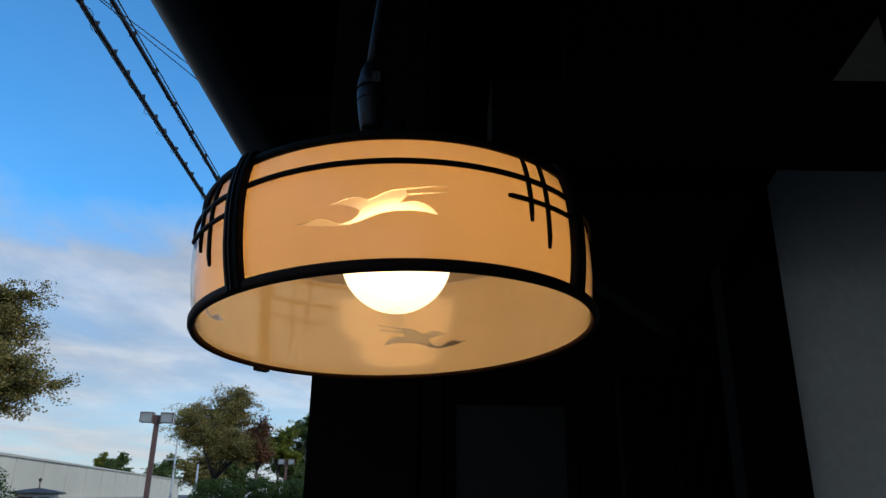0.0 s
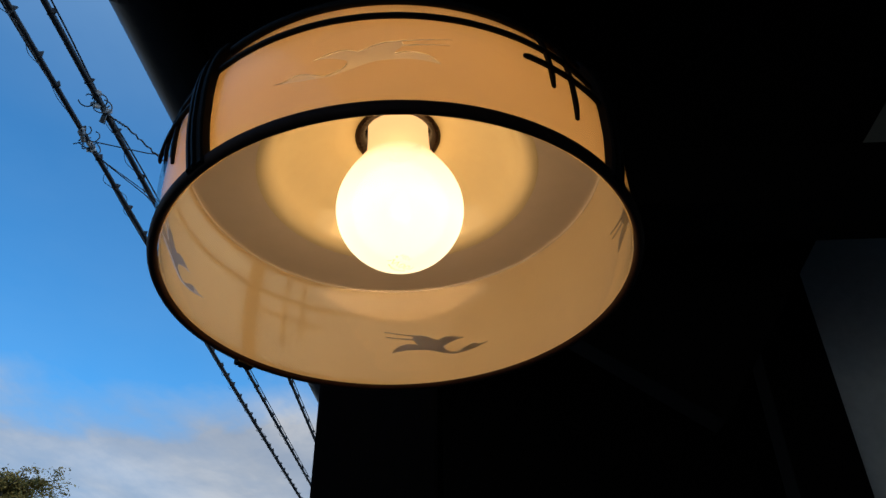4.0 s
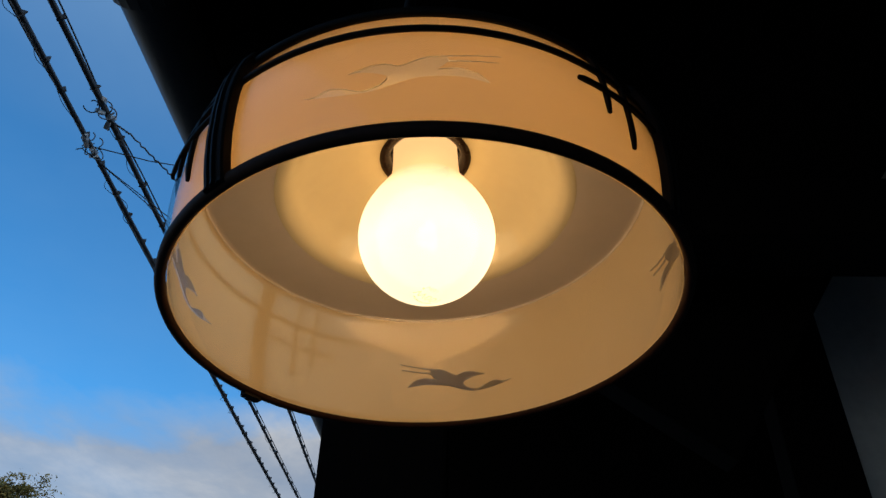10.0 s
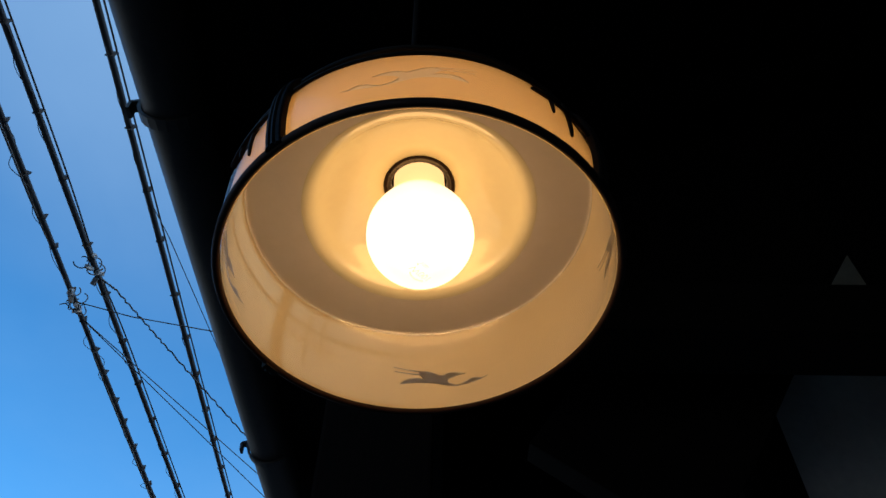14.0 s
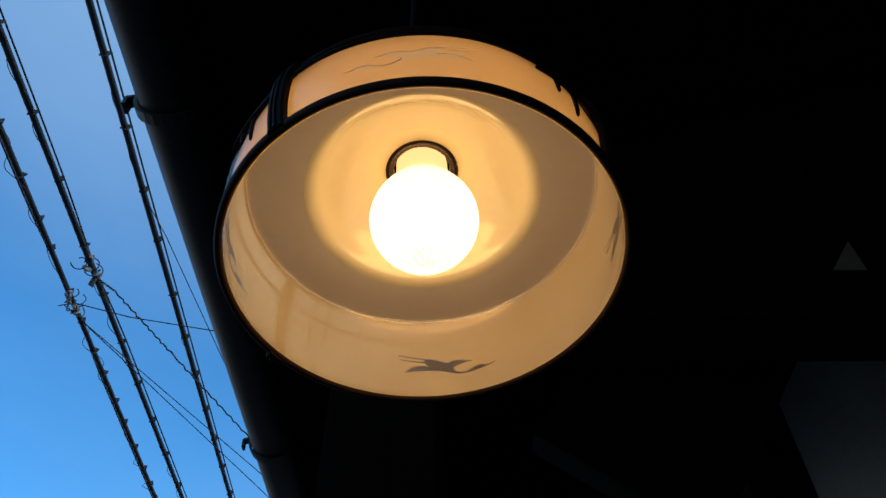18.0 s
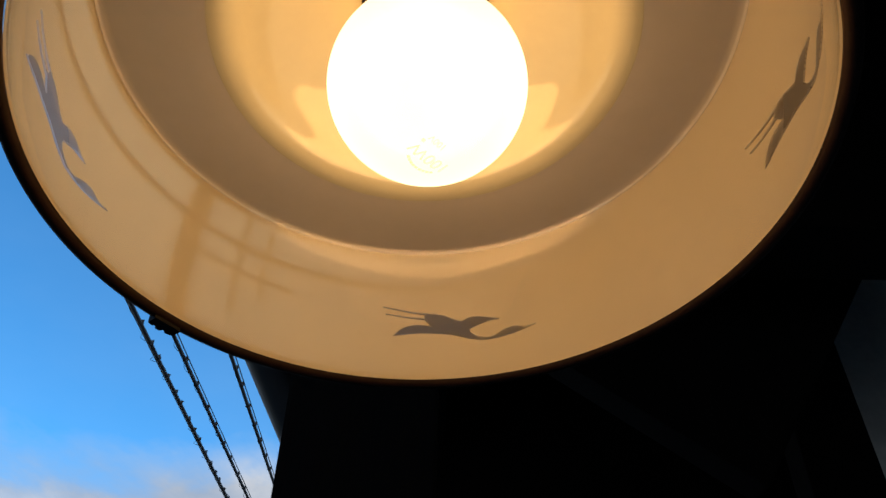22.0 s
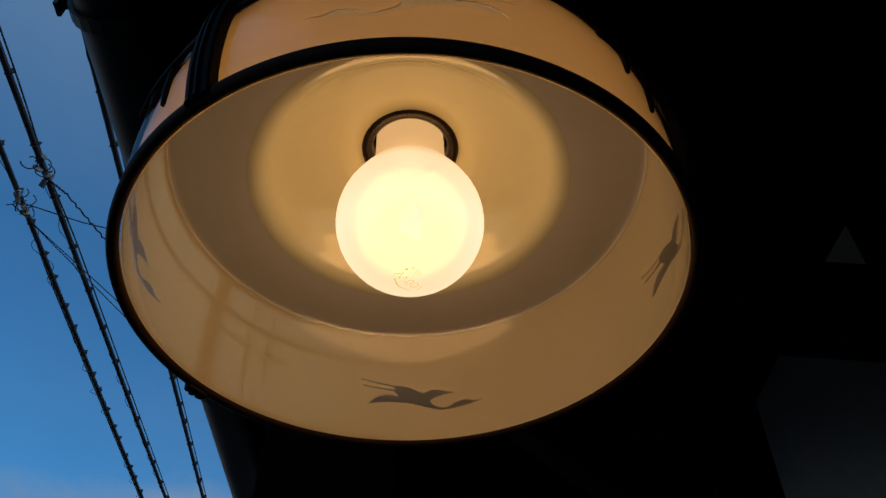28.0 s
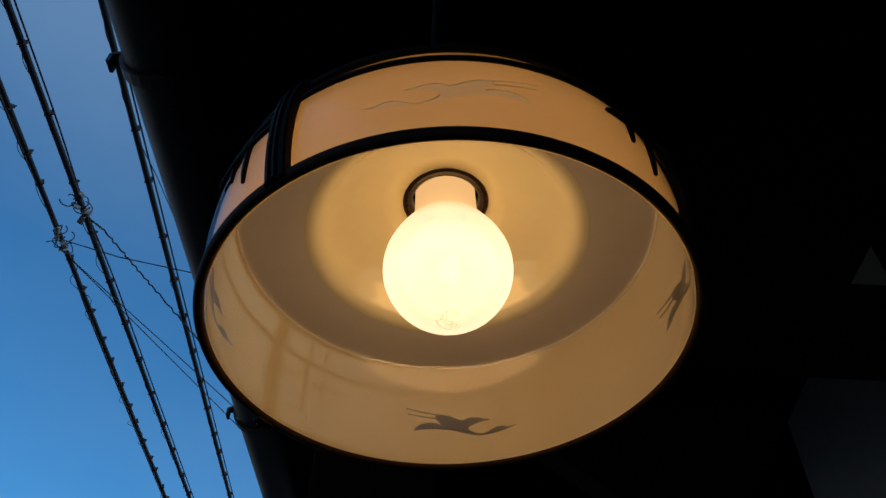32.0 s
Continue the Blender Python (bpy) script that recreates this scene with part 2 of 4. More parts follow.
def bulb_material():
    """Frosted lamp glass: glows all over, less up the neck, and lets a little of the filament through."""
    m = bpy.data.materials.new("frosted_lamp_glass")
    m.use_nodes = True
    nt = m.node_tree
    nodes, links = nodes_of(nt)
    tc = nodes.new("ShaderNodeTexCoord").outputs["Object"]
    sep = nodes.new("ShaderNodeSeparateXYZ")
    links.new(tc, sep.inputs[0])
    n = noise_node(nt, map_node(nt, tc, (1, 1, 0.5)), 45.0, 3.0)
    h = math_node(nt, "ADD", math_node(nt, "MULTIPLY", sep.outputs["Z"], 1 / 0.085), math_node(nt, "MULTIPLY", math_node(nt, "SUBTRACT", n, 0.5), 0.12))
    col = ramp_node(nt, h, [(0.12, (1.0, 0.775, 0.45)), (0.35, (1.0, 0.815, 0.525)), (0.62, (1.0, 0.745, 0.42)), (0.80, (1.0, 0.55, 0.21))])
    val = ramp_node(nt, h, [(0.12, (0.86,) * 3), (0.38, (1.0,) * 3), (0.60, (0.94,) * 3), (0.76, (0.78,) * 3), (1.0, (0.66,) * 3)])
    em = nodes.new("ShaderNodeEmission")
    links.new(col, em.inputs["Color"])
    links.new(math_node(nt, "MULTIPLY", val, BULB_GAIN), em.inputs["Strength"])
    haze = nodes.new("ShaderNodeBsdfRefraction")
    haze.inputs["IOR"].default_value, haze.inputs["Roughness"].default_value = 1.15, 0.62
    m0 = nodes.new("ShaderNodeMixShader")
    m0.inputs[0].default_value = 0.014
    links.new(em.outputs[0], m0.inputs[1]), links.new(haze.outputs[0], m0.inputs[2])
    tr = nodes.new("ShaderNodeBsdfTransparent")
    mx = nodes.new("ShaderNodeMixShader")
    mx.inputs[0].default_value = 0.12
    links.new(m0.outputs[0], mx.inputs[1]), links.new(tr.outputs[0], mx.inputs[2])
    gl = nodes.new("ShaderNodeBsdfGlossy")
    gl.inputs["Roughness"].default_value = 0.35
    m3 = nodes.new("ShaderNodeMixShader")
    m3.inputs[0].default_value = 0.03
    links.new(mx.outputs[0], m3.inputs[1]), links.new(gl.outputs[0], m3.inputs[2])
    out = nodes.new("ShaderNodeOutputMaterial")
    links.new(m3.outputs[0], out.inputs["Surface"])
    return m


def glow_material(name, colour, strength):
    m = bpy.data.materials.new(name)
    m.use_nodes = True
    nt = m.node_tree
    nodes, links = nodes_of(nt)
    em = nodes.new("ShaderNodeEmission")
    em.inputs["Color"].default_value, em.inputs["Strength"].default_value = (*colour, 1), strength
    out = nodes.new("ShaderNodeOutputMaterial")
    links.new(em.outputs[0], out.inputs["Surface"])
    return m


BULB_GAIN, BULB_WATTS = 2.25, 2.30
OPAL = opal_material("opal_film", (0.94, 0.86, 0.67), 0.61, 0.25, 0.06, 0.0, (1.0, 0.84, 0.57), sheen=0.006)
GLOSS_LAYER = clear_material("clear_gloss_layer", (1.0, 1.0, 1.0), 0.02, 0.030, 0.9)
SKIN = clear_material("clear_acrylic_skin", (0.97, 0.95, 0.92), 0.02)
OPAL_TOP = opal_material("cream_enamel_dome", (0.420, 0.406, 0.308), 0.08, 0.02, sheen=0.055)
OPAL_RING = opal_material("grey_white_top_ring", (0.492, 0.476, 0.470), 0.10, 0.06, sheen=0.02)
CRANE = opal_material("clear_crane_inlay", (0.98, 0.92, 0.84), 0.86, 0.05, 0.04, 0.14, None, 0.45, 0.004)
BULB = bulb_material()
FILAMENT = glow_material("hot_filament", (1.0, 0.86, 0.58), 3.5)
BLACK = material("black_lacquered_metal", (0.006, 0.0055, 0.005), 0.55, 0.0, 0.25, 60, 400, 0.15, spec=0.06)
BLACK_HOOP = material("dark_bronze_hoop", (0.020, 0.010, 0.007), 0.6, 0.0, 0.25, 60, 400, 0.15, spec=0.10)
BAKELITE = material("brown_bakelite", (0.009, 0.005, 0.0035), 0.28, 0.0, 0.2, 80, 500, spec=0.22)
RUBBER = material("black_cord_rubber", (0.007, 0.007, 0.008), 0.45, 0.0, 0.2, 80, 500, spec=0.25)
INK = opal_material("lamp_ink", (0.75, 0.55, 0.28), 0.6, 0.5, 0.05, 0.55)
# near-black base colour for all porch timber and soffit boards
TIMBER = material("near_black_timber", (0.0032, 0.0022, 0.0017), 0.8, 0.0, 0.35, 6, 60, 0.4, (6, 6, 0.6), spec=0.08, bump_dist=0.002)
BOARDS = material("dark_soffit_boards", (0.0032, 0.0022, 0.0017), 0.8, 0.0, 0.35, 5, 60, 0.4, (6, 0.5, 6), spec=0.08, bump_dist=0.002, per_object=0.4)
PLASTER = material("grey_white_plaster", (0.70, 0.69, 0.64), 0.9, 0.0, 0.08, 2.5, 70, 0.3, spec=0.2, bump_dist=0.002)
BOUNCE_PLASTER = material("pale_bounce_plaster", (0.54, 0.51, 0.45), 0.9, 0.0, 0.08, 1.5, 50, 0.3, spec=0.2, bump_dist=0.002)
# much darker grey than the wall plaster, for the gable triangle
GABLE_PLASTER = material("dark_grey_plaster", (0.15, 0.145, 0.118), 0.9, 0.0, 0.1, 3, 70, 0.3, spec=0.2, bump_dist=0.002)
GUTTER = material("dark_gutter_metal", (0.03, 0.026, 0.024), 0.5, 0.4, 0.2, 12, 120, 0.1)
CABLE = material("weathered_black_cable", (0.018, 0.018, 0.020), 0.6, 0.0, 0.25, 10, 90)
GREYMETAL = material("galvanised_clamp", (0.30, 0.31, 0.32), 0.5, 0.6, 0.2, 30, 200)
# pale surfaces coloured near black: the deep porch's shade is in this colour
SHADED_PANE = material("frosted_pane_shaded", (0.013, 0.0125, 0.012), 0.6, 0.0, 0.1, 3, 60, spec=0.2)
FLOOR = material("worn_concrete", (0.13, 0.127, 0.12), 0.85, 0.0, 0.15, 1.5, 40, 0.3)
ASPHALT = material("asphalt", (0.05, 0.05, 0.052), 0.9, 0.0, 0.2, 0.7, 30, 0.4, bump_dist=0.004)
RENDER_WALL = material("beige_wall_paint", (0.60, 0.53, 0.42), 0.85, 0.0, 0.05, 0.35, 6, 0.0)
COPING = material("pale_coping", (0.50, 0.45, 0.38), 0.8, 0.0, 0.1, 1, 12)
ROOF_TILE = material("dark_roof_tile", (0.028, 0.026, 0.026), 0.6, 0.0, 0.2, 3, 20)
WHITEWALL = material("white_kiosk_wall", (0.68, 0.66, 0.62), 0.8, 0.0, 0.06, 2, 15)
GLASSDARK = material("dusty_window_glass", (0.22, 0.25, 0.21), 0.45, 0.0, 0.2, 1.5, 10, spec=0.4)
BRONZE = material("brown_painted_steel", (0.11, 0.055, 0.045), 0.55, 0.2, 0.15, 8, 60)
LANTERN_GLASS = material("frosted_lantern_panel", (0.26, 0.26, 0.25), 0.4, 0.0, 0.08, 6, 40)
PALEMETAL = material("pale_grey_pole", (0.50, 0.52, 0.54), 0.5, 0.3, 0.1, 6, 60)
BARK = material("bark", (0.075, 0.058, 0.045), 0.9, 0.0, 0.3, 3, 30, 0.6, bump_dist=0.01)


def leaf_material(name, c1, c2):
    m = bpy.data.materials.new(name)
    m.use_nodes = True
    nt = m.node_tree
    nodes, links = nodes_of(nt)
    geo = nodes.new("ShaderNodeNewGeometry")
    tc = nodes.new("ShaderNodeTexCoord").outputs["Object"]
    n = noise_node(nt, tc, 0.6, 3.0)
    f = math_node(nt, "ADD", math_node(nt, "MULTIPLY", geo.outputs["Random Per Island"], 0.6), math_node(nt, "MULTIPLY", n, 0.5))
    col = ramp_node(nt, f, [(0.25, c1), (0.8, c2)])
    dif, trl = nodes.new("ShaderNodeBsdfPrincipled"), nodes.new("ShaderNodeBsdfTranslucent")
    dif.inputs["Roughness"].default_value, dif.inputs["Specular IOR Level"].default_value = 0.7, 0.12
    links.new(col, dif.inputs["Base Color"]), links.new(col, trl.inputs["Color"])
    mx = nodes.new("ShaderNodeMixShader")
    mx.inputs[0].default_value = 0.3
    links.new(dif.outputs[0], mx.inputs[1]), links.new(trl.outputs[0], mx.inputs[2])
    out = nodes.new("ShaderNodeOutputMaterial")
    links.new(mx.outputs[0], out.inputs["Surface"])
    return m


LEAF_OLIVE = leaf_material("olive_autumn_leaves", (0.105, 0.090, 0.026), (0.300, 0.225, 0.075))
LEAF_GREEN = leaf_material("green_leaves", (0.045, 0.072, 0.022), (0.130, 0.165, 0.050))
LEAF_RUST = leaf_material("rust_red_leaves", (0.090, 0.042, 0.022), (0.210, 0.090, 0.045))
LEAF_HEDGE = leaf_material("hedge_leaves", (0.026, 0.046, 0.014), (0.070, 0.105, 0.030))
LEAF_LIGHT = leaf_material("yellow_green_leaves", (0.085, 0.100, 0.012), (0.230, 0.225, 0.035))

# ======================= small builders =======================


def part(name, bm, mat, parent=None, label="", smooth=False):
    me = bpy.data.meshes.new(name)
    bm.normal_update()
    bm.to_mesh(me)
    bm.free()
    me.materials.append(mat)
    if smooth:
        me.shade_smooth()
    ob = new(name, me)
    if parent:
        ob.parent = parent
    if label:
        tagged(ob, label)
    return ob


def piece(name, me, parent, m):
    ob = new(name, me)
    ob.parent, ob.matrix_local = parent, m
    return ob


def root(name, m, label, category, group="", kind=""):
    ob = new(name)
    ob.empty_display_size = 0.1
    ob.matrix_world = m
    return tagged(ob, label, category, group, kind)


def box(bm, x0, x1, y0, y1, z0, z1, bevel=0.0, m=None):
    b2 = bmesh.new()
    bmesh.ops.create_cube(b2, size=1.0)
    for v in b2.verts:
        v.co = Vector((x0 + (v.co.x + 0.5) * (x1 - x0), y0 + (v.co.y + 0.5) * (y1 - y0), z0 + (v.co.z + 0.5) * (z1 - z0)))
    if bevel:
        bmesh.ops.bevel(b2, geom=b2.edges[:], offset=bevel, segments=2, profile=0.7, affect="EDGES")
    if m is not None:
        b2.transform(m)
    tmp = bpy.data.meshes.new("tmp")
    b2.to_mesh(tmp)
    b2.free()
    bm.from_mesh(tmp)
    bpy.data.meshes.remove(tmp)
    return bm


def lathe(profile, n=96, bm=None, closed=False):
    """Turn a profile of (radius, height) about the z axis."""
    bm = bm or bmesh.new()
    rings = []
    for r, z in profile:
        if r < 1e-7:
            rings.append([bm.verts.new((0, 0, z))])
        else:
            rings.append([bm.verts.new((r * math.cos(2 * math.pi * k / n), r * math.sin(2 * math.pi * k / n), z)) for k in range(n)])
    pairs = list(zip(rings[:-1], rings[1:]))
    if closed:
        pairs.append((rings[-1], rings[0]))
    for p, q in pairs:
        for k in range(n):
            j = (k + 1) % n
            if len(p) == 1 and len(q) == 1:
                continue
            if len(p) == 1:
                bm.faces.new((p[0], q[j], q[k]))
            elif len(q) == 1:
                bm.faces.new((p[k], p[j], q[0]))
            else:
                bm.faces.new((p[k], p[j], q[j], q[k]))
    bmesh.ops.recalc_face_normals(bm, faces=bm.faces[:])
    return bm


def ring_section(rc, zc, a, b, k=12):
    """An oval section for a hoop: centre radius and height, half width, half height."""
    return [(rc + a * math.cos(2 * math.pi * i / k), zc + b * math.sin(2 * math.pi * i / k)) for i in range(k)]


def tube(bm, pts, r, n=8, cap=True, taper=None):
    """A round bar along points."""
    pts = [Vector(p) for p in pts]
    rings = []
    ref = Vector((0.13, 0.21, 0.97))
    for i, p in enumerate(pts):
        d = (pts[min(i + 1, len(pts) - 1)] - pts[max(i - 1, 0)]).normalized()
        u = d.cross(ref)
        if u.length < 0.05:
            u = d.cross(Vector((1, 0, 0)))
        u.normalize()
        w = d.cross(u)
        rr = r if taper is None else r + (taper - r) * i / (len(pts) - 1)
        rings.append([bm.verts.new(p + rr * (math.cos(2 * math.pi * k / n) * u + math.sin(2 * math.pi * k / n) * w)) for k in range(n)])
    for p, q in zip(rings[:-1], rings[1:]):
        for k in range(n):
            bm.faces.new((p[k], p[(k + 1) % n], q[(k + 1) % n], q[k]))
    if cap:
        bm.faces.new(rings[0][::-1])
        bm.faces.new(rings[-1])
    return bm


def around(az, r, z):
    return Vector((r * math.cos(radians(az)), r * math.sin(radians(az)), z))


def smooth_loop(ctrl, k=6):
    """A closed Catmull-Rom line; a control point given with a third value of 1 stays a sharp corner."""
    out, n = [], len(ctrl)
    for i in range(n):
        p0, p1, p2, p3 = (Vector(ctrl[(i + j) % n][:2]) for j in (-1, 0, 1, 2))
        if len(ctrl[i]) > 2:
            p0 = p1 - (p2 - p1) * 0.4
        if len(ctrl[(i + 1) % n]) > 2:
            p3 = p2 + (p2 - p1) * 0.4
        for s in range(k):
            t = s / k
            out.append(0.5 * (2 * p1 + (p2 - p0) * t + (2 * p0 - 5 * p1 + 4 * p2 - p3) * t * t + (3 * p1 - p0 - 3 * p2 + p3) * t ** 3))
    return out


# ======================= the hanging lamp =======================
# millimetres are given as metres; the lamp's own frame starts in the middle of its lower edge
LAMP = root("pendant_lamp", Matrix.Translation((0, 0, 1.85)) @ pose(0, 0, 0, -2.58, -2.80, 0),
            "drum-shaped lit pendant lamp with cream crane-patterned shade and black frame", "pendant lamp")
SHADE_H, R_FULL, WALL = 0.0605, 0.1034, 0.0016
RIBS = (-127.0, -35.5, 55.0, 145.5)
CRANES = ((-110.5, 0.9, 1.07), (-22.0, 0.0, 1.0), (66.7, 0.0, 1.0), (163.4, -1.0, 1.0))   # where each bill points, height over the common one, stretch


def r_in(z):
    """Barrel-shaped wall: drawn in at the rim, fullest at mid height, rounded in towards the top."""
    s = min(max(z / SHADE_H, 0), 1)
    low, high = max(0.52 - s, 0) / 0.52, max(s - 0.52, 0) / 0.48
    return R_FULL - 0.0036 * low ** 2.1 - 0.0046 * high ** 2.3


LINE_SLOPE = (0.261, 0.130, 0.090, -0.043, -0.113, -0.267, -0.595)     # outward lean of the gloss layer at every centimetre of height, fitted to the bulb's reflection


def r_line(z):
    """Gloss layer added inside the wall to shape reflections: leaning out below, bending in above mid height."""
    r, z = 0.0993, max(z, 0.0)
    for k in range(6):
        d = min(max(z - 0.01 * k, 0), 0.01)
        r += d * (LINE_SLOPE[k] + (LINE_SLOPE[k + 1] - LINE_SLOPE[k]) * d / 0.02)
    return r


# one crane: degrees along the drum from the bill, millimetres up
CRANE_BODY = [(0, 20.5, 1), (2.8, 20.1), (5.0, 21.5), (7.3, 20.7), (9.2, 19.0), (11.0, 18.1), (13.6, 19.8), (14.8, 22.5), (13.7, 24.2), (10.8, 26.0), (8.2, 26.3, 1),
              (9.6, 27.3), (12.4, 28.9), (14.7, 28.9), (16.5, 27.4, 1), (17.9, 28.4), (20.4, 30.8), (22.7, 31.8), (24.5, 31.0), (24.6, 28.9), (23.0, 25.5, 1), (24.4, 26.1),
              (26.7, 26.4), (29.5, 24.6), (31.6, 20.7, 1), (27.3, 22.2), (23.9, 22.3), (19.4, 21.4), (15.5, 18.9), (12.8, 17.4), (11.0, 17.1), (7.1, 17.6), (3.6, 18.8)]
CRANE_LEGS = [[(23.6, 31.5), (26.8, 32.3), (33.8, 34.5)], [(24.2, 29.2), (28.6, 30.1), (33.2, 31.1)]]


def crane_loops():
    loops = [smooth_loop(CRANE_BODY, 5)]
    for leg in CRANE_LEGS:
        up = [Vector((u, v + 0.46 * (1 - i / 3.2))) for i, (u, v) in enumerate(leg)]
        dn = [Vector((u, v - 0.46 * (1 - i / 3.2))) for i, (u, v) in enumerate(leg)]
        loops.append(up + dn[::-1])
    return loops


LOOPS = crane_loops()


def inside(p, loop):
    hit = False
    for a, b in zip(loop, loop[1:] + loop[:1]):
        if (a.y > p.y) != (b.y > p.y) and p.x < (b.x - a.x) * (p.y - a.y) / (b.y - a.y) + a.x:
            hit = not hit
    return hit


def crane_cells():
    """A fine net over one crane's field, its edges drawn to the outline. Gives corner places and which cells are crane."""
    du, dv = 0.25, 0.275
    us, vs = np.linspace(-1, 35, 145), np.linspace(15, 37, 81)
    cell = {}
    for i in range(len(us) - 1):
        for j in range(len(vs) - 1):
            c = Vector((us[i] + du / 2, vs[j] + dv / 2))
            cell[i, j] = any(inside(c, lp) for lp in LOOPS)
    pos = {}
    segs = [(a, b) for lp in LOOPS for a, b in zip(lp, lp[1:] + lp[:1])]
    for i in range(len(us)):
        for j in range(len(vs)):
            p = Vector((us[i], vs[j]))
            near = [cell.get((i + a, j + b), False) for a in (-1, 0) for b in (-1, 0)]
            if any(near) and not all(near):
                best, bd = p, 9.0
                for a, b in segs:
                    ab = b - a
                    t = min(max((p - a).dot(ab) / max(ab.length_squared, 1e-9), 0), 1)
                    q = a + ab * t
                    d = Vector(((q.x - p.x) * 1.75, q.y - p.y)).length
                    if d < bd:
                        best, bd = q, d
                if bd < 0.45:
                    p = p.lerp(best, 0.95)
            pos[i, j] = p
    return us, vs, cell, pos


CU, CV, CELL, CPOS = crane_cells()


def shade_wall():
    """The drum wall, open at the cranes, with its thickness."""
    bm, inl = bmesh.new(), []

    def quad(target, corners, r_off, inlay=False):
        vs = []
        for u, v in corners:
            z = v / 1000
            vs.append(target.verts.new(around(u, r_in(z) - 0.0004 if inlay else r_in(z) + r_off, z)))
        target.faces.new(vs if r_off > WALL / 2 else vs[::-1])
    fields = [(c - k, c + 35 * k) for c, dz, k in CRANES]
    skin = bmesh.new()
    SKIN_Z = np.linspace(0, 60.5, 25)
    for k in range(360):
        for za, zb in zip(SKIN_Z[:-1], SKIN_Z[1:]):
            quad(skin, ((k, za), (k + 1, za), (k + 1, zb), (k, zb)), WALL)
    for za, zb in ((-0.2, 1), (1, 2), (2, 3), (3, 4.5), (4.5, 6), (6, 8), (8, 10), (10, 12), (12, 40), (40, 44), (44, 48), (48, 52), (52, 56), (56, 60.5)):
        if za == 12:
            for lo, hi in zip([f[1] for f in fields], [f[0] for f in fields[1:]] + [fields[0][0] + 360]):
                n = max(2, int(round(hi - lo)))
                for k in range(n):
                    for z0 in range(12, 40, 2):
                        a0, a1 = lo + (hi - lo) * k / n, lo + (hi - lo) * (k + 1) / n
                        quad(bm, ((a0, z0), (a1, z0), (a1, z0 + 2), (a0, z0 + 2)), 0.0)
            continue
        for k in range(360):
            quad(bm, ((k, za), (k + 1, za), (k + 1, zb), (k, zb)), 0.0)
    for c, dz, k in CRANES:
        b2 = bmesh.new()
        for (i, j), crane in CELL.items():
            cs = [CPOS[i, j], CPOS[i + 1, j], CPOS[i + 1, j + 1], CPOS[i, j + 1]]
            cs = [(c + p.x * k, p.y + dz) for p in cs]
            quad(b2 if crane else bm, cs, 0.0, crane)
            if crane:          # the cut edge between the wall and the inlay
                for p, q, n in ((0, 3, (i - 1, j)), (1, 2, (i + 1, j)), (0, 1, (i, j - 1)), (3, 2, (i, j + 1))):
                    if not CELL.get(n, False):
                        ends = [(u, v / 1000) for u, v in (cs[p], cs[q])]
                        ring = [around(u, r_in(z) - 0.0004, z) for u, z in ends] + [around(u, r_in(z), z) for u, z in ends[::-1]]
                        b2.faces.new([b2.verts.new(w) for w in ring])
        for v0, v1 in ((12.0, 15.0 + dz), (37.0 + dz, 40.0)):
            for m in range(36):
                a0, a1 = c - k + m * k, c - k + (m + 1) * k
                quad(bm, ((a0, v0), (a1, v0), (a1, v1), (a0, v1)), 0.0)
        bmesh.ops.remove_doubles(b2, verts=b2.verts[:], dist=2e-6)
        inl.append(b2)
    # lower and upper lip
    for z, flip in ((SHADE_H, True),):
        for k in range(360):
            vs = [skin.verts.new(p) for p in (around(k, r_in(z), z), around(k, r_in(z) + WALL, z), around(k + 1, r_in(z) + WALL, z), around(k + 1, r_in(z), z))]
            skin.faces.new(vs[::-1] if flip else vs)
    bmesh.ops.remove_doubles(bm, verts=bm.verts[:], dist=2e-6)
    bmesh.ops.remove_doubles(skin, verts=skin.verts[:], dist=2e-6)
    return bm, inl, skin


wall_bm, inlays, skin_bm = shade_wall()
SHADE = part("shade", wall_bm, OPAL, LAMP, "cream opal acrylic drum with crane cut-outs", True)
part("outer_skin", skin_bm, SKIN, SHADE, "clear polished outer skin of the shade", True)
# added clear layer, curved apart from the wall to shape the bulb's reflection
line_z = [0.0002 + 0.0590 * k / 40 for k in range(41)]
lining = [(r_line(z), z) for z in line_z]
part("inner_gloss_layer", lathe(lining, 360), GLOSS_LAYER, SHADE, "clear gloss layer added inside the shade to shape reflections", True)
for b2 in inlays:
    part("crane_inlay", b2, CRANE, SHADE, "clear crane motif in the shade wall", True)

# the top: a flat ring, then a shallow dome up to the lamp holder
flat = [(0.0990, 0.0592), (0.0988, 0.0598), (0.0980, 0.0602), (0.0960, 0.0603), (0.0800, 0.0603), (0.0678, 0.0602), (0.0674, 0.0602)]
part("top_ring", lathe(flat + [(0.0674, 0.0622), (0.0988, 0.0622)], 144), OPAL_RING, LAMP, "flat grey-white ring inside the top", True)
dome = [(0.0678, 0.06015), (0.0672, 0.0602), (0.0658, 0.0604), (0.0645, 0.0608), (0.0632, 0.0615), (0.0619, 0.0625), (0.0606, 0.0639), (0.0594, 0.0656), (0.0580, 0.0680), (0.0562, 0.0708), (0.0533, 0.0742), (0.0488, 0.0778),
        (0.0424, 0.0820), (0.0325, 0.0865), (0.0205, 0.0897)]
part("dome", lathe(dome + [(r, z + 0.002) for r, z in dome[::-1]], 144), OPAL_TOP, LAMP, "cream enamelled dome inside the shade", True)
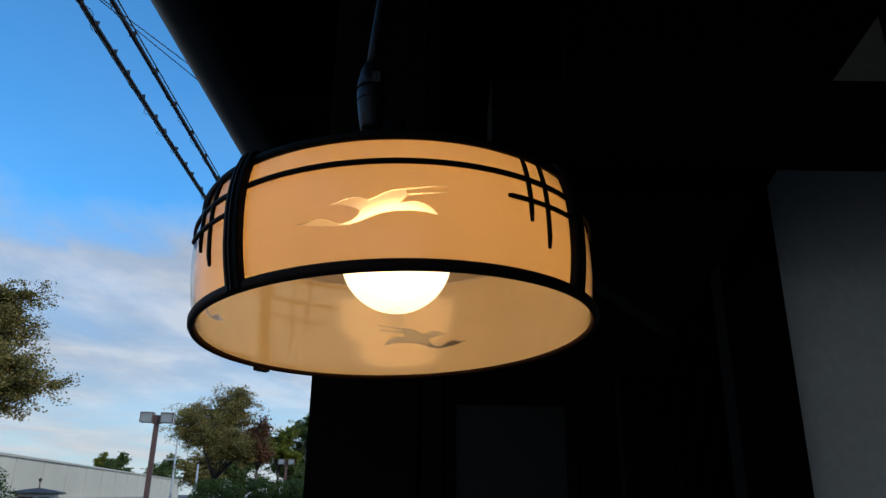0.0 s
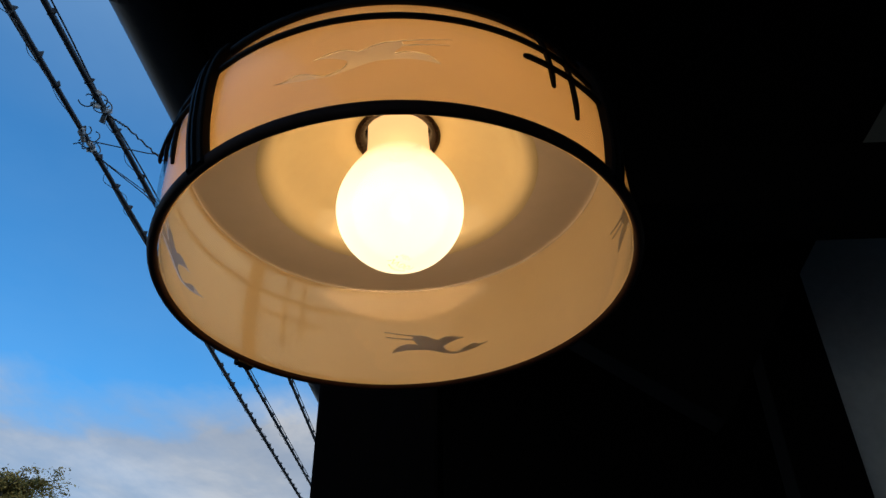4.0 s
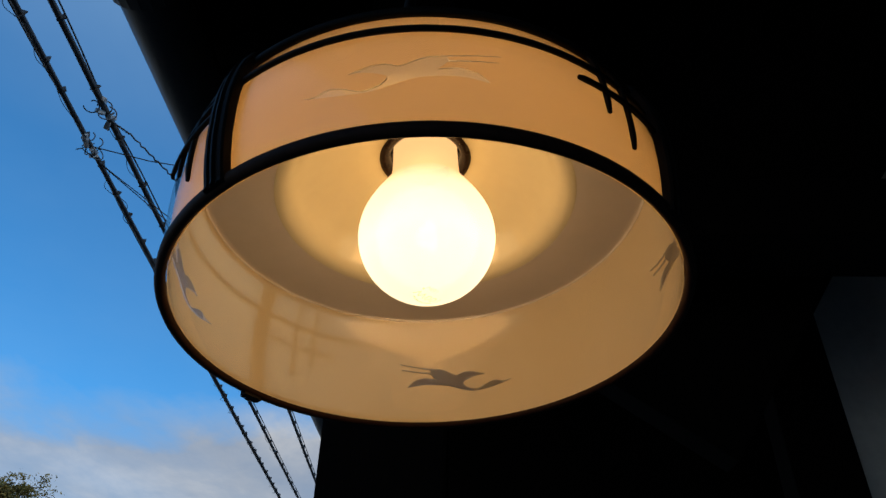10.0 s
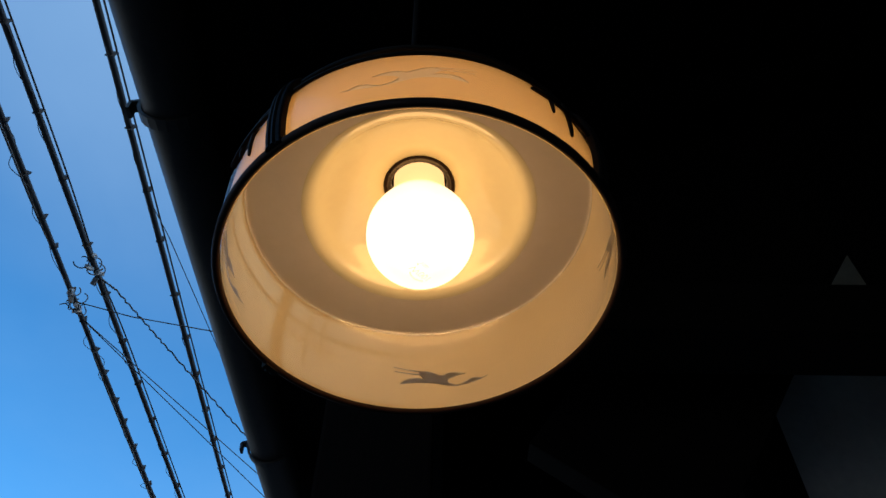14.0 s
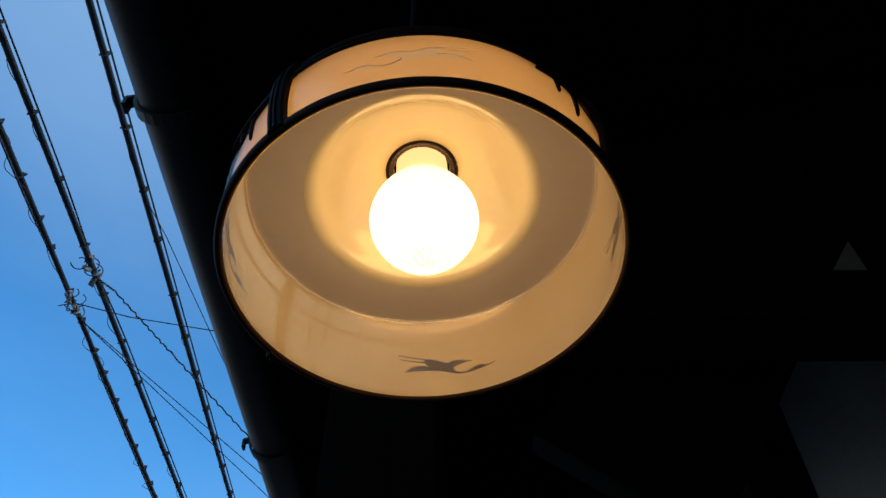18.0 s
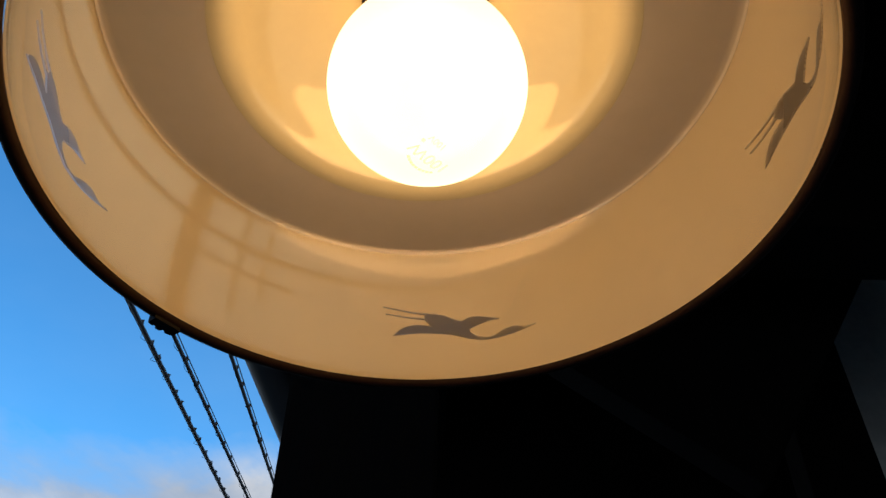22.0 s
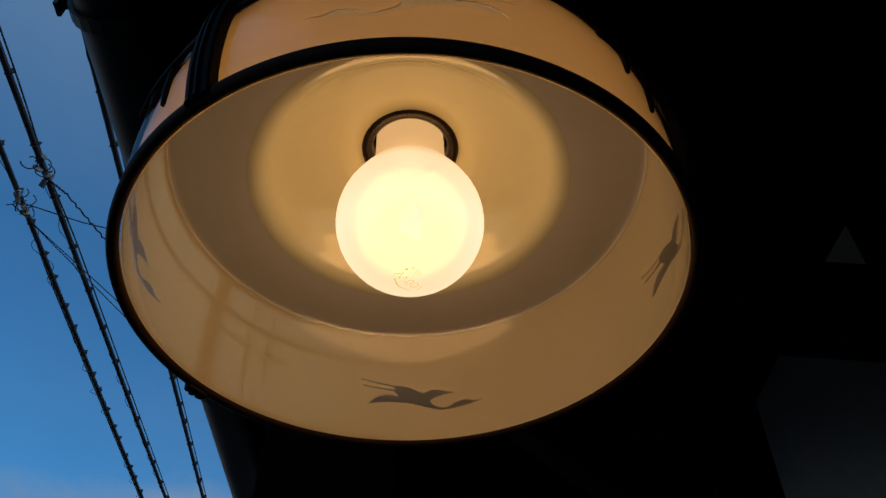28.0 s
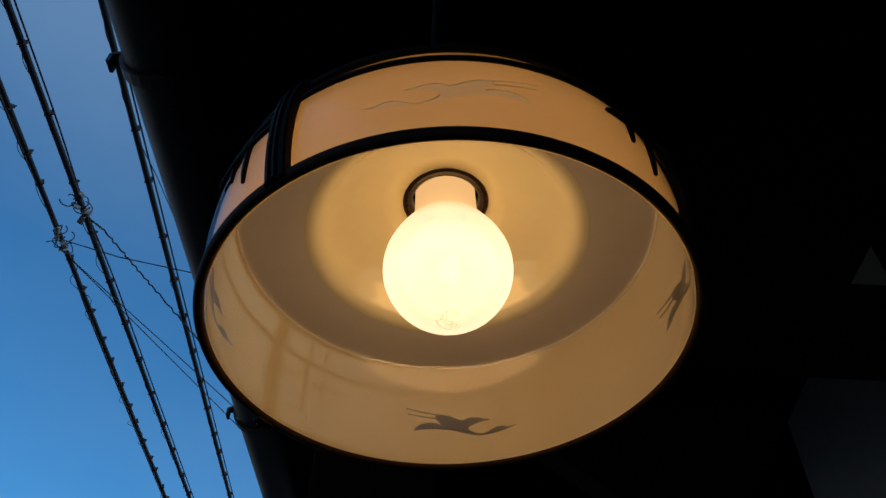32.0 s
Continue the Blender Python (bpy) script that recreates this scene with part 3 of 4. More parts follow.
cap = [(0.1000, 0.0606), (0.1004, 0.0620), (0.0990, 0.0628), (0.0760, 0.0644), (0.0715, 0.0690), (0.0650, 0.0780), (0.0540, 0.0860), (0.0440, 0.0905), (0.0330, 0.0945), (0.0240, 0.0985), (0.0240, 0.0965)]
part("outer_cap", lathe(cap, 96), BLACK, LAMP, "black metal cap over the shade", True)

# hoops
HOOP = [(r_in(z) + 0.0004, z) for z in (0.0024, 0.0016, 0.0006, -0.0004)] + [(0.1008, -0.0014), (0.1020, -0.0024), (0.1034, -0.0020), (0.1042, -0.0006), (0.1043, 0.0014), (0.1038, 0.0024), (0.1030, 0.0028)]
part("lower_hoop", lathe(HOOP, 180, closed=True), BLACK_HOOP, LAMP, "dark hoop round the lower edge", True)
UPPER = [(r_in(z) + 0.0004, z) for z in (0.0578, 0.0586, 0.0595, 0.0605)] + [(0.0994, 0.0612), (0.1008, 0.0618), (0.1019, 0.0613), (0.1024, 0.0603), (0.1024, 0.0590), (0.1018, 0.0578)]
part("upper_hoop", lathe(UPPER, 144, closed=True), BLACK, LAMP, "black hoop round the upper edge", True)
z_band = 0.0452
part("line_band", lathe([(r_in(z_band) + WALL + d, z_band + h) for d, h in ((-0.0002, -0.0011), (0.0012, -0.0010), (0.0012, 0.0010), (-0.0002, 0.0011))], 180, closed=True),
     BLACK, LAMP, "thin black line band", True)


def rib_mesh(foot):
    """An upright frame bar with two grooves, bent over the upper edge and lipped under the lower one."""
    bm = bmesh.new()
    prof = [(-4.6, 0.0), (-4.6, 3.2), (-4.0, 4.2), (-2.2, 4.6), (-1.6, 3.7), (-0.8, 3.7), (-0.3, 4.8), (0.9, 5.0), (1.5, 3.8), (2.3, 3.8), (2.8, 4.4), (4.1, 4.0), (4.6, 3.2), (4.6, 0.0)]
    levels = [(-0.0036, -0.0006), (-0.0030, 0.0), (0.0, 0.0), (0.0040, 0.0), (0.0052, 0.0), (0.010, 0.0), (0.018, 0.0), (0.030, 0.0), (0.038, 0.0), (0.045, 0.0), (0.051, 0.0), (0.057, 0.0), (0.0605, -0.0004), (0.0632, -0.0014), (0.0648, -0.0040)]
    rings = []
    for z, dr in levels:
        base = r_in(z) + WALL
        kw, kh = (1.05, 1.0) if foot and z < 0.0045 else (0.98, 0.94)
        z = z if foot else max(z, -0.0012 + z * 0.1)
        rings.append([bm.verts.new((base + h * kh / 1000 + dr, w * kw / 1000, z)) for w, h in prof])
    for p, q in zip(rings[:-1], rings[1:]):
        for k in range(len(prof)):
            j = (k + 1) % len(prof)
            bm.faces.new((p[k], p[j], q[j], q[k]))
    bm.faces.new(rings[0][::-1]), bm.faces.new(rings[-1])
    bmesh.ops.recalc_face_normals(bm, faces=bm.faces[:])
    return bm


rib_me = None
for az in RIBS:
    if rib_me is None or az > 100:
        rib = part("frame_rib", rib_mesh(az > 100), BLACK, LAMP, "black grooved upright bar")
        rib_me = rib.data
    else:
        rib = new("frame_rib", rib_me)
        rib.parent = LAMP
        tagged(rib, "black grooved upright bar")
    rib.matrix_local = pose(0, 0, 0, 0, 0, az)


def bent_bar(az0, az1, z0, z1, w=0.0019, d=0.0016, base=0.0):
    """A flat bar lying on the drum, from one place to another, with blunt rounded ends."""
    bm = bmesh.new()
    n = max(3, int(abs(az1 - az0)) + 2, int(abs(z1 - z0) / 0.005) + 2)
    along_az = abs(az1 - az0) > 0.5
    rings = []
    for i in range(n):
        t = i / (n - 1)
        az, z = az0 + (az1 - az0) * t, z0 + (z1 - z0) * t
        s = 0.72 if i in (0, n - 1) else 1.0
        r0 = r_in(z) + WALL + base
        ring = []
        for a, b in ((-0.5, 0.0), (-0.5, 0.75), (-0.3, 1.0), (0.3, 1.0), (0.5, 0.75), (0.5, 0.0)):
            rr = r0 - 0.0002 + b * d * s
            if along_az:
                ring.append(bm.verts.new(around(az, rr, z + a * w * s)))
            else:
                ring.append(bm.verts.new(around(az + math.degrees(a * w * s / rr), rr, z)))
        rings.append(ring)
    for p, q in zip(rings[:-1], rings[1:]):
        for k in range(6):
            bm.faces.new((p[k], p[(k + 1) % 6], q[(k + 1) % 6], q[k]))
    bm.faces.new(rings[0]), bm.faces.new(rings[-1])
    bmesh.ops.recalc_face_normals(bm, faces=bm.faces[:])
    return bm


for az in RIBS:
    part("lattice_bar", bent_bar(az - 17.4, az - 17.4, 0.0250, 0.0580), BLACK, LAMP)
    part("lattice_bar", bent_bar(az - 11.6, az - 11.6, 0.0152, 0.0580), BLACK, LAMP)
    part("lattice_bar", bent_bar(az - 24.4, az - 1.6, 0.0341, 0.0346, base=0.0008), BLACK, LAMP)

# lamp holder: a dark ring in the dome, and the bulb in it
hold = [(0.0170, 0.0896), (0.0188, 0.0880), (0.0213, 0.0884), (0.0223, 0.0902), (0.0223, 0.0976), (0.0170, 0.0976)]
HOLDER = part("lamp_holder", lathe(hold, 64, closed=True), BAKELITE, LAMP, "dark brown lamp holder ring", True)
part("stem", lathe([(0, 0.1000), (0.0200, 0.1000), (0.0200, 0.1080), (0.0085, 0.1120), (0.0070, 0.1280), (0, 0.1280)], 32), BLACK, LAMP, "", True)
RB, ZB = 0.0302, 0.0413
cut = math.radians(106)
bulb = [(RB * math.sin(t), ZB - RB * math.cos(t)) for t in np.linspace(0, cut, 30)]
(r0, z0), (r1, z1) = bulb[-1], (0.0160, 0.0775)
for t in np.linspace(0.07, 1, 14):          # the shoulder runs smoothly into the neck
    h0, h1 = 2 * t ** 3 - 3 * t * t + 1, t ** 3 - 2 * t * t + t
    h2, h3 = 3 * t * t - 2 * t ** 3, t ** 3 - t * t
    k = 0.034
    bulb.append((h0 * r0 + h1 * k * math.cos(cut) + h2 * r1, h0 * z0 + h1 * k * math.sin(cut) + h2 * z1 + h3 * 0.016))
bulb += [(0.0156, 0.0850), (0.0155, 0.0975), (0.0, 0.0978)]
bulb = [(r, z) for r, z in bulb]
bulb_bm = lathe(bulb, 96)
BULB_OB = part("light_bulb", bulb_bm, BULB, LAMP, "glowing frosted incandescent bulb", True)
BULB_OB.location = (0.0, 0.0020, 0.0020)
fil = bmesh.new()
tube(fil, [(0.0032 * math.sin(k * 0.9), -0.006 + 0.0007 * k, 0.0415 + 0.0032 * math.cos(k * 0.9)) for k in range(18)], 0.0016, 8)
part("filament", fil, FILAMENT, BULB_OB, "white-hot filament")
glow = new("bulb_light", bpy.data.lights.new("bulb_light", "POINT"))
glow.data.energy, glow.data.color, glow.data.shadow_soft_size = BULB_WATTS, (1.0, 0.482, 0.138), 0.029
glow.parent, glow.location = LAMP, (0.0002, 0, 0.0413)


def text_mesh(body, size):
    cu = bpy.data.curves.new("text", "FONT")
    cu.body, cu.size, cu.align_x, cu.align_y, cu.extrude = body, size, "CENTER", "CENTER", 0.0
    ob = bpy.data.objects.new("text", cu)
    scene.collection.objects.link(ob)
    me = bpy.data.meshes.new_from_object(ob.evaluated_get(bpy.context.evaluated_depsgraph_get()))
    bpy.data.objects.remove(ob)
    bpy.data.curves.remove(cu)
    bm = bmesh.new()
    bm.from_mesh(me)
    bpy.data.meshes.remove(me)
    return bm


def print_on_bulb(bm, shift=(0, 0)):
    """Lay flat marks on the lower pole of the bulb."""
    bmesh.ops.subdivide_edges(bm, edges=bm.edges[:], cuts=1)
    ex, ey = Vector((-0.68, -0.73, 0)), Vector((-0.73, 0.68, 0))
    for v in bm.verts:
        p = ex * (v.co.x + shift[0]) + ey * (v.co.y + shift[1])
        rr = RB + 0.00025
        q = Vector((p.x, p.y + 0.0022, 0))
        q.z = ZB - math.sqrt(max(rr * rr - q.x ** 2 - q.y ** 2, 1e-8))
        v.co = q
    bmesh.ops.triangulate(bm, faces=bm.faces[:])
    return bm


part("rating_print", print_on_bulb(text_mesh("100W", 0.0056)), INK, BULB_OB, "faint printed rating 100W")
part("rating_print", print_on_bulb(text_mesh("100V", 0.0028), (0.0026, -0.0056)), INK, BULB_OB, "faint printed rating 100V")
bars = bmesh.new()
for k in range(9):
    aa = math.radians(50 + 10 * k)
    box(bars, -0.0004, 0.0004, -0.0005, 0.0005, 0, 0.00001, 0, Matrix.Translation((0.0070 * math.cos(aa), 0.0062 * math.sin(aa) - 0.0010, 0)) @ Matrix.Rotation(aa, 4, "Z"))
part("maker_mark", print_on_bulb(bars), INK, BULB_OB, "faint illegible mark bars")
dotb = bmesh.new()
bmesh.ops.create_circle(dotb, cap_ends=True, radius=0.0006, segments=12, matrix=Matrix.Translation((0.0060, -0.0034, 0)))
part("print_dot", print_on_bulb(dotb), INK, BULB_OB)

# cord grip and cord
grip = [(0, 0.1245), (0.0056, 0.1245), (0.0064, 0.1255), (0.0074, 0.134), (0.0084, 0.145), (0.0086, 0.1505), (0.0080, 0.1530), (0, 0.1532)]
GRIP = part("cord_grip", lathe(grip, 28), RUBBER, LAMP, "black plastic cord grip with a pointed cap", True)
GRIP.location = (-0.0140, 0, 0)
part("grip_cap", lathe([(0, 0.1532), (0.0078, 0.1532), (0.0083, 0.1545), (0.0074, 0.1600), (0.0062, 0.1660), (0.0046, 0.1700), (0.0034, 0.1722), (0, 0.1722)], 28), RUBBER, GRIP, "pointed cap of the grip", True)
plate = bmesh.new()
box(plate, 0.0016, 0.0066, -0.0084, -0.0066, 0.1528, 0.1605, 0.0006)
part("grip_plate", plate, GUTTER, GRIP, "small grey plate on the grip")
for z in (0.1440, 0.1524):
    part("grip_seam", lathe([(0.0082, z - 0.0004), (0.0088, z), (0.0082, z + 0.0004)], 28, closed=True), BLACK, GRIP)
cord = bmesh.new()
tube(cord, [(-0.0140, 0, 0.168), (-0.0115, 0, 0.19), (-0.003, 0, 0.25), (0.003, 0.002, 0.45), (0.012, 0.010, 0.72), (0.030, 0.022, 0.98)], 0.0032, 10)
part("cord", cord, RUBBER, LAMP, "black hanging cord", True)

# ======================= the porch =======================
ground_bm = bmesh.new()
bmesh.ops.create_grid(ground_bm, x_segments=40, y_segments=40, size=1500)
tagged(part("ground", ground_bm, ASPHALT), "grey asphalt ground reaching the horizon", "ground", kind="structure")
# unseen wall, added to hide low sky and bounce warm sun into the porch
sw = bmesh.new()
box(sw, -4.4, -4.2, -12.0, -0.6, 0, 4.4, 0.01)
tagged(part("wall_bounce", sw, BOUNCE_PLASTER), "unseen plain pale wall added to block low sky and bounce sunlight", "wall", kind="structure")
fl = bmesh.new()
box(fl, -0.60, 2.35, -3.2, 1.75, -0.05, 0.12, 0.01)
tagged(part("floor", fl, FLOOR), "worn concrete porch floor with a raised edge", "floor", kind="structure")

EAVE_X, EAVE_Z, SLOPE = -0.425, 2.437, math.tan(radians(21))
roof = bmesh.new()


def under(x):
    return EAVE_Z + 0.035 + (x - EAVE_X) * SLOPE


def slanted(bm, x0, x1, y0, y1, lo, hi):
    """A slab that follows the roof, from lo to hi above its underside."""
    v = [bm.verts.new((x, y, under(x) + h)) for x in (x0, x1) for y in (y0, y1) for h in (lo, hi)]
    for f in ((0, 1, 3, 2), (4, 6, 7, 5), (0, 4, 5, 1), (2, 3, 7, 6), (0, 2, 6, 4), (1, 5, 7, 3)):
        bm.faces.new([v[k] for k in f])


xs = np.linspace(-0.40, 2.40, 17)
for x0, x1 in zip(xs[:-1], xs[1:]):
    slanted(roof, x0 + 0.002, x1 - 0.002, -3.4, 7.0, 0.045, 0.060)
slanted(roof, -0.42, 2.42, -3.4, 7.0, 0.062, 0.12)
for y in np.arange(-3.2, 7.0, 0.455):
    slanted(roof, -0.41, 2.40, y - 0.022, y + 0.022, -0.02, 0.045)
bmesh.ops.recalc_face_normals(roof, faces=roof.faces[:])
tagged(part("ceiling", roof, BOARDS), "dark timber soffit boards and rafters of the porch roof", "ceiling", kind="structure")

GUT = root("gutter", Matrix.Translation((0, 0, 0)), "dark metal rain gutter along the eave edge", "gutter", kind="structure")
g = bmesh.new()
sec = [(math.cos(a), math.sin(a)) for a in np.linspace(math.pi, 2 * math.pi, 13)]
outer = [(EAVE_X + 0.048 + 0.048 * c, EAVE_Z + 0.048 + 0.048 * s) for c, s in sec]
inner = [(EAVE_X + 0.048 + 0.045 * c, EAVE_Z + 0.048 + 0.045 * s) for c, s in sec[::-1]]
loop_pts = outer + inner
for y0, y1 in ((-3.4, -1.1), (-1.1, 1.9), (1.9, 7.0)):
    a0 = [g.verts.new((x, y0 + 0.001, z)) for x, z in loop_pts]
    a1 = [g.verts.new((x, y1 - 0.001, z)) for x, z in loop_pts]
    for k in range(len(loop_pts)):
        j = (k + 1) % len(loop_pts)
        g.faces.new((a0[k], a0[j], a1[j], a1[k]))
bmesh.ops.recalc_face_normals(g, faces=g.faces[:])
part("trough", g, GUTTER, GUT, "half-round dark trough", True)
for y in (-0.60, 0.272, 1.140, 2.0, 2.86):
    hk = bmesh.new()
    arc = [(EAVE_X + 0.048 + 0.052 * math.cos(t), y, EAVE_Z + 0.048 + 0.052 * math.sin(t)) for t in np.linspace(math.pi, 1.75 * math.pi, 10)]
    path = [(EAVE_X - 0.017, y, EAVE_Z + 0.028), (EAVE_X - 0.018, y, EAVE_Z + 0.046), (EAVE_X - 0.004, y, EAVE_Z + 0.050)] + arc
    for p, q in zip(path[:-1], path[1:]):
        p, q = Vector(p), Vector(q)
        d = (q - p).normalized()
        nrm = Vector((-d.z, 0, d.x)) * 0.0025
        w = Vector((0, 0.009, 0))
        vs = [hk.verts.new(c) for c in (p - w - nrm, p + w - nrm, q + w - nrm, q - w - nrm, p - w + nrm, p + w + nrm, q + w + nrm, q - w + nrm)]
        for f in ((0, 1, 2, 3), (7, 6, 5, 4), (0, 4, 5, 1), (1, 5, 6, 2), (2, 6, 7, 3), (3, 7, 4, 0)):
            hk.faces.new([vs[k] for k in f])
    part("gutter_bracket", hk, GUTTER, GUT, "bent strap bracket")


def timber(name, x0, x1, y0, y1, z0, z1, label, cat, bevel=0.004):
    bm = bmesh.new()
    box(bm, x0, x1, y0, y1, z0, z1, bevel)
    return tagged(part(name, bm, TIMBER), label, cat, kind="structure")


timber("porch_post", -0.098, 0.002, 0.290, 0.390, 0.12, 2.68, "near-black square timber porch post on the concrete floor", "post", 0.003)
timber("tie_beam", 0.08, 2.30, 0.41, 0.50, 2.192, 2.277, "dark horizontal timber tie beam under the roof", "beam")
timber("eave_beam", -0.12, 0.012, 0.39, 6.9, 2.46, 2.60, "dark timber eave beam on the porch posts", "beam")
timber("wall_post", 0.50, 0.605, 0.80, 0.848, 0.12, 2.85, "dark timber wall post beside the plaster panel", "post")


def upright(bm, x0, x1, y0, y1, z0):
    """A wall whose top follows the underside of the roof boards."""
    v = [bm.verts.new((x, y, z)) for x in (x0, x1) for y in (y0, y1) for z in (z0, under(x) + 0.05)]
    fs = [bm.faces.new([v[k] for k in f]) for f in ((0, 1, 3, 2), (4, 6, 7, 5), (0, 4, 5, 1), (2, 3, 7, 6), (0, 2, 6, 4), (1, 5, 7, 3))]
    bmesh.ops.recalc_face_normals(bm, faces=fs)


def slanting_board(name, cx, cz, ang, length, width, y0, y1, label):
    bm = bmesh.new()
    box(bm, -length / 2, length / 2, y0, y1, 0, width, 0.003, Matrix.Translation((cx, 0, cz)) @ Matrix.Rotation(-radians(ang), 4, "Y"))
    return tagged(part(name, bm, TIMBER), label, "brace", kind="structure")


slanting_board("brace", 0.645, 2.416, 54.7, 1.05, 0.26, 0.585, 0.63, "wide dark slanting brace board between post and roof")
gb = bmesh.new()
upright(gb, 0.20, 2.30, 0.536, 0.560, 2.252)
tagged(part("gable_board", gb, TIMBER), "dark timber boarding above the tie beam", "boarding", kind="structure")
gab = bmesh.new()
tri = [(0.6776, 2.468), (0.553, 2.305), (0.681, 2.305)]
lo_v, hi_v = [gab.verts.new((x, 0.528, z)) for x, z in tri], [gab.verts.new((x, 0.537, z)) for x, z in tri]
gab.faces.new(lo_v), gab.faces.new(hi_v[::-1])
for k in range(3):
    gab.faces.new((lo_v[k], hi_v[k], hi_v[(k + 1) % 3], lo_v[(k + 1) % 3]))
bmesh.ops.recalc_face_normals(gab, faces=gab.faces[:])
tagged(part("gable_infill", gab, GABLE_PLASTER), "small grey plaster triangle between the dark timbers", "plaster", kind="structure")
wallp = bmesh.new()
upright(wallp, 0.60, 2.30, 0.85, 0.97, 0.12)
tagged(part("wall_plaster", wallp, PLASTER), "grey-white plaster wall between dark timbers", "wall", kind="structure")
back = bmesh.new()
upright(back, 0.88, 1.00, 0.97, 1.75, 0.12)
upright(back, -0.10, 0.88, 1.62, 1.75, 2.12)
box(back, -0.10, 0.02, 1.62, 1.75, 0.12, 2.12)
box(back, 0.40, 0.50, 1.62, 1.75, 0.12, 2.12)
upright(back, -0.10, 0.995, 1.752, 1.80, 0.12)
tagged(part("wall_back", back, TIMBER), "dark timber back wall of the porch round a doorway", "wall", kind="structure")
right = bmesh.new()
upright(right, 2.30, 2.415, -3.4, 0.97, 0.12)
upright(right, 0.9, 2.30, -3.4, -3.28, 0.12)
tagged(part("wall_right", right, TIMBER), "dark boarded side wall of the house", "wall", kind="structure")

DOOR = root("door_1", Matrix.Translation((0.21, 1.66, 0.12)), "closed sliding door in dark wood, its pale frosted pane coloured near black for shade", "door", kind="structure")
db = bmesh.new()
for x0, x1, z0, z1 in ((-0.185, -0.155, 0, 2.0), (0.155, 0.185, 0, 2.0), (-0.155, 0.155, 1.90, 2.0), (-0.155, 0.155, 0, 0.25)):
    box(db, x0, x1, -0.02, 0.02, z0, z1, 0.002)
part("door_frame", db, TIMBER, DOOR)
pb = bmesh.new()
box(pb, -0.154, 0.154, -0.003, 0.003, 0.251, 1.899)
part("pane", pb, SHADED_PANE, DOOR, "pale frosted pane, coloured near black for shade")

LAT = root("lattice_screen", Matrix.Translation((0.50, 1.60, 0.12)), "dark timber screen of narrow upright slats beside the door", "screen", kind="structure")
for k in range(9):
    sb = bmesh.new()
    box(sb, 0.012 + 0.034 * k, 0.030 + 0.034 * k, -0.016, 0.016, 0.03, 1.97, 0.002)
    part("slat", sb, TIMBER, LAT)
for z in (0.0, 0.95, 1.97):
    sb = bmesh.new()
    box(sb, 0, 0.315, -0.02, 0.02, z, z + 0.03, 0.002)
    part("rail", sb, TIMBER, LAT)
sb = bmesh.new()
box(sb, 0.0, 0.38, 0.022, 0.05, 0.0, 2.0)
# the backing shares the pane's near-black colour, shade included
part("backing", sb, SHADED_PANE, LAT, "pale plaster behind the slats, coloured near black for shade")

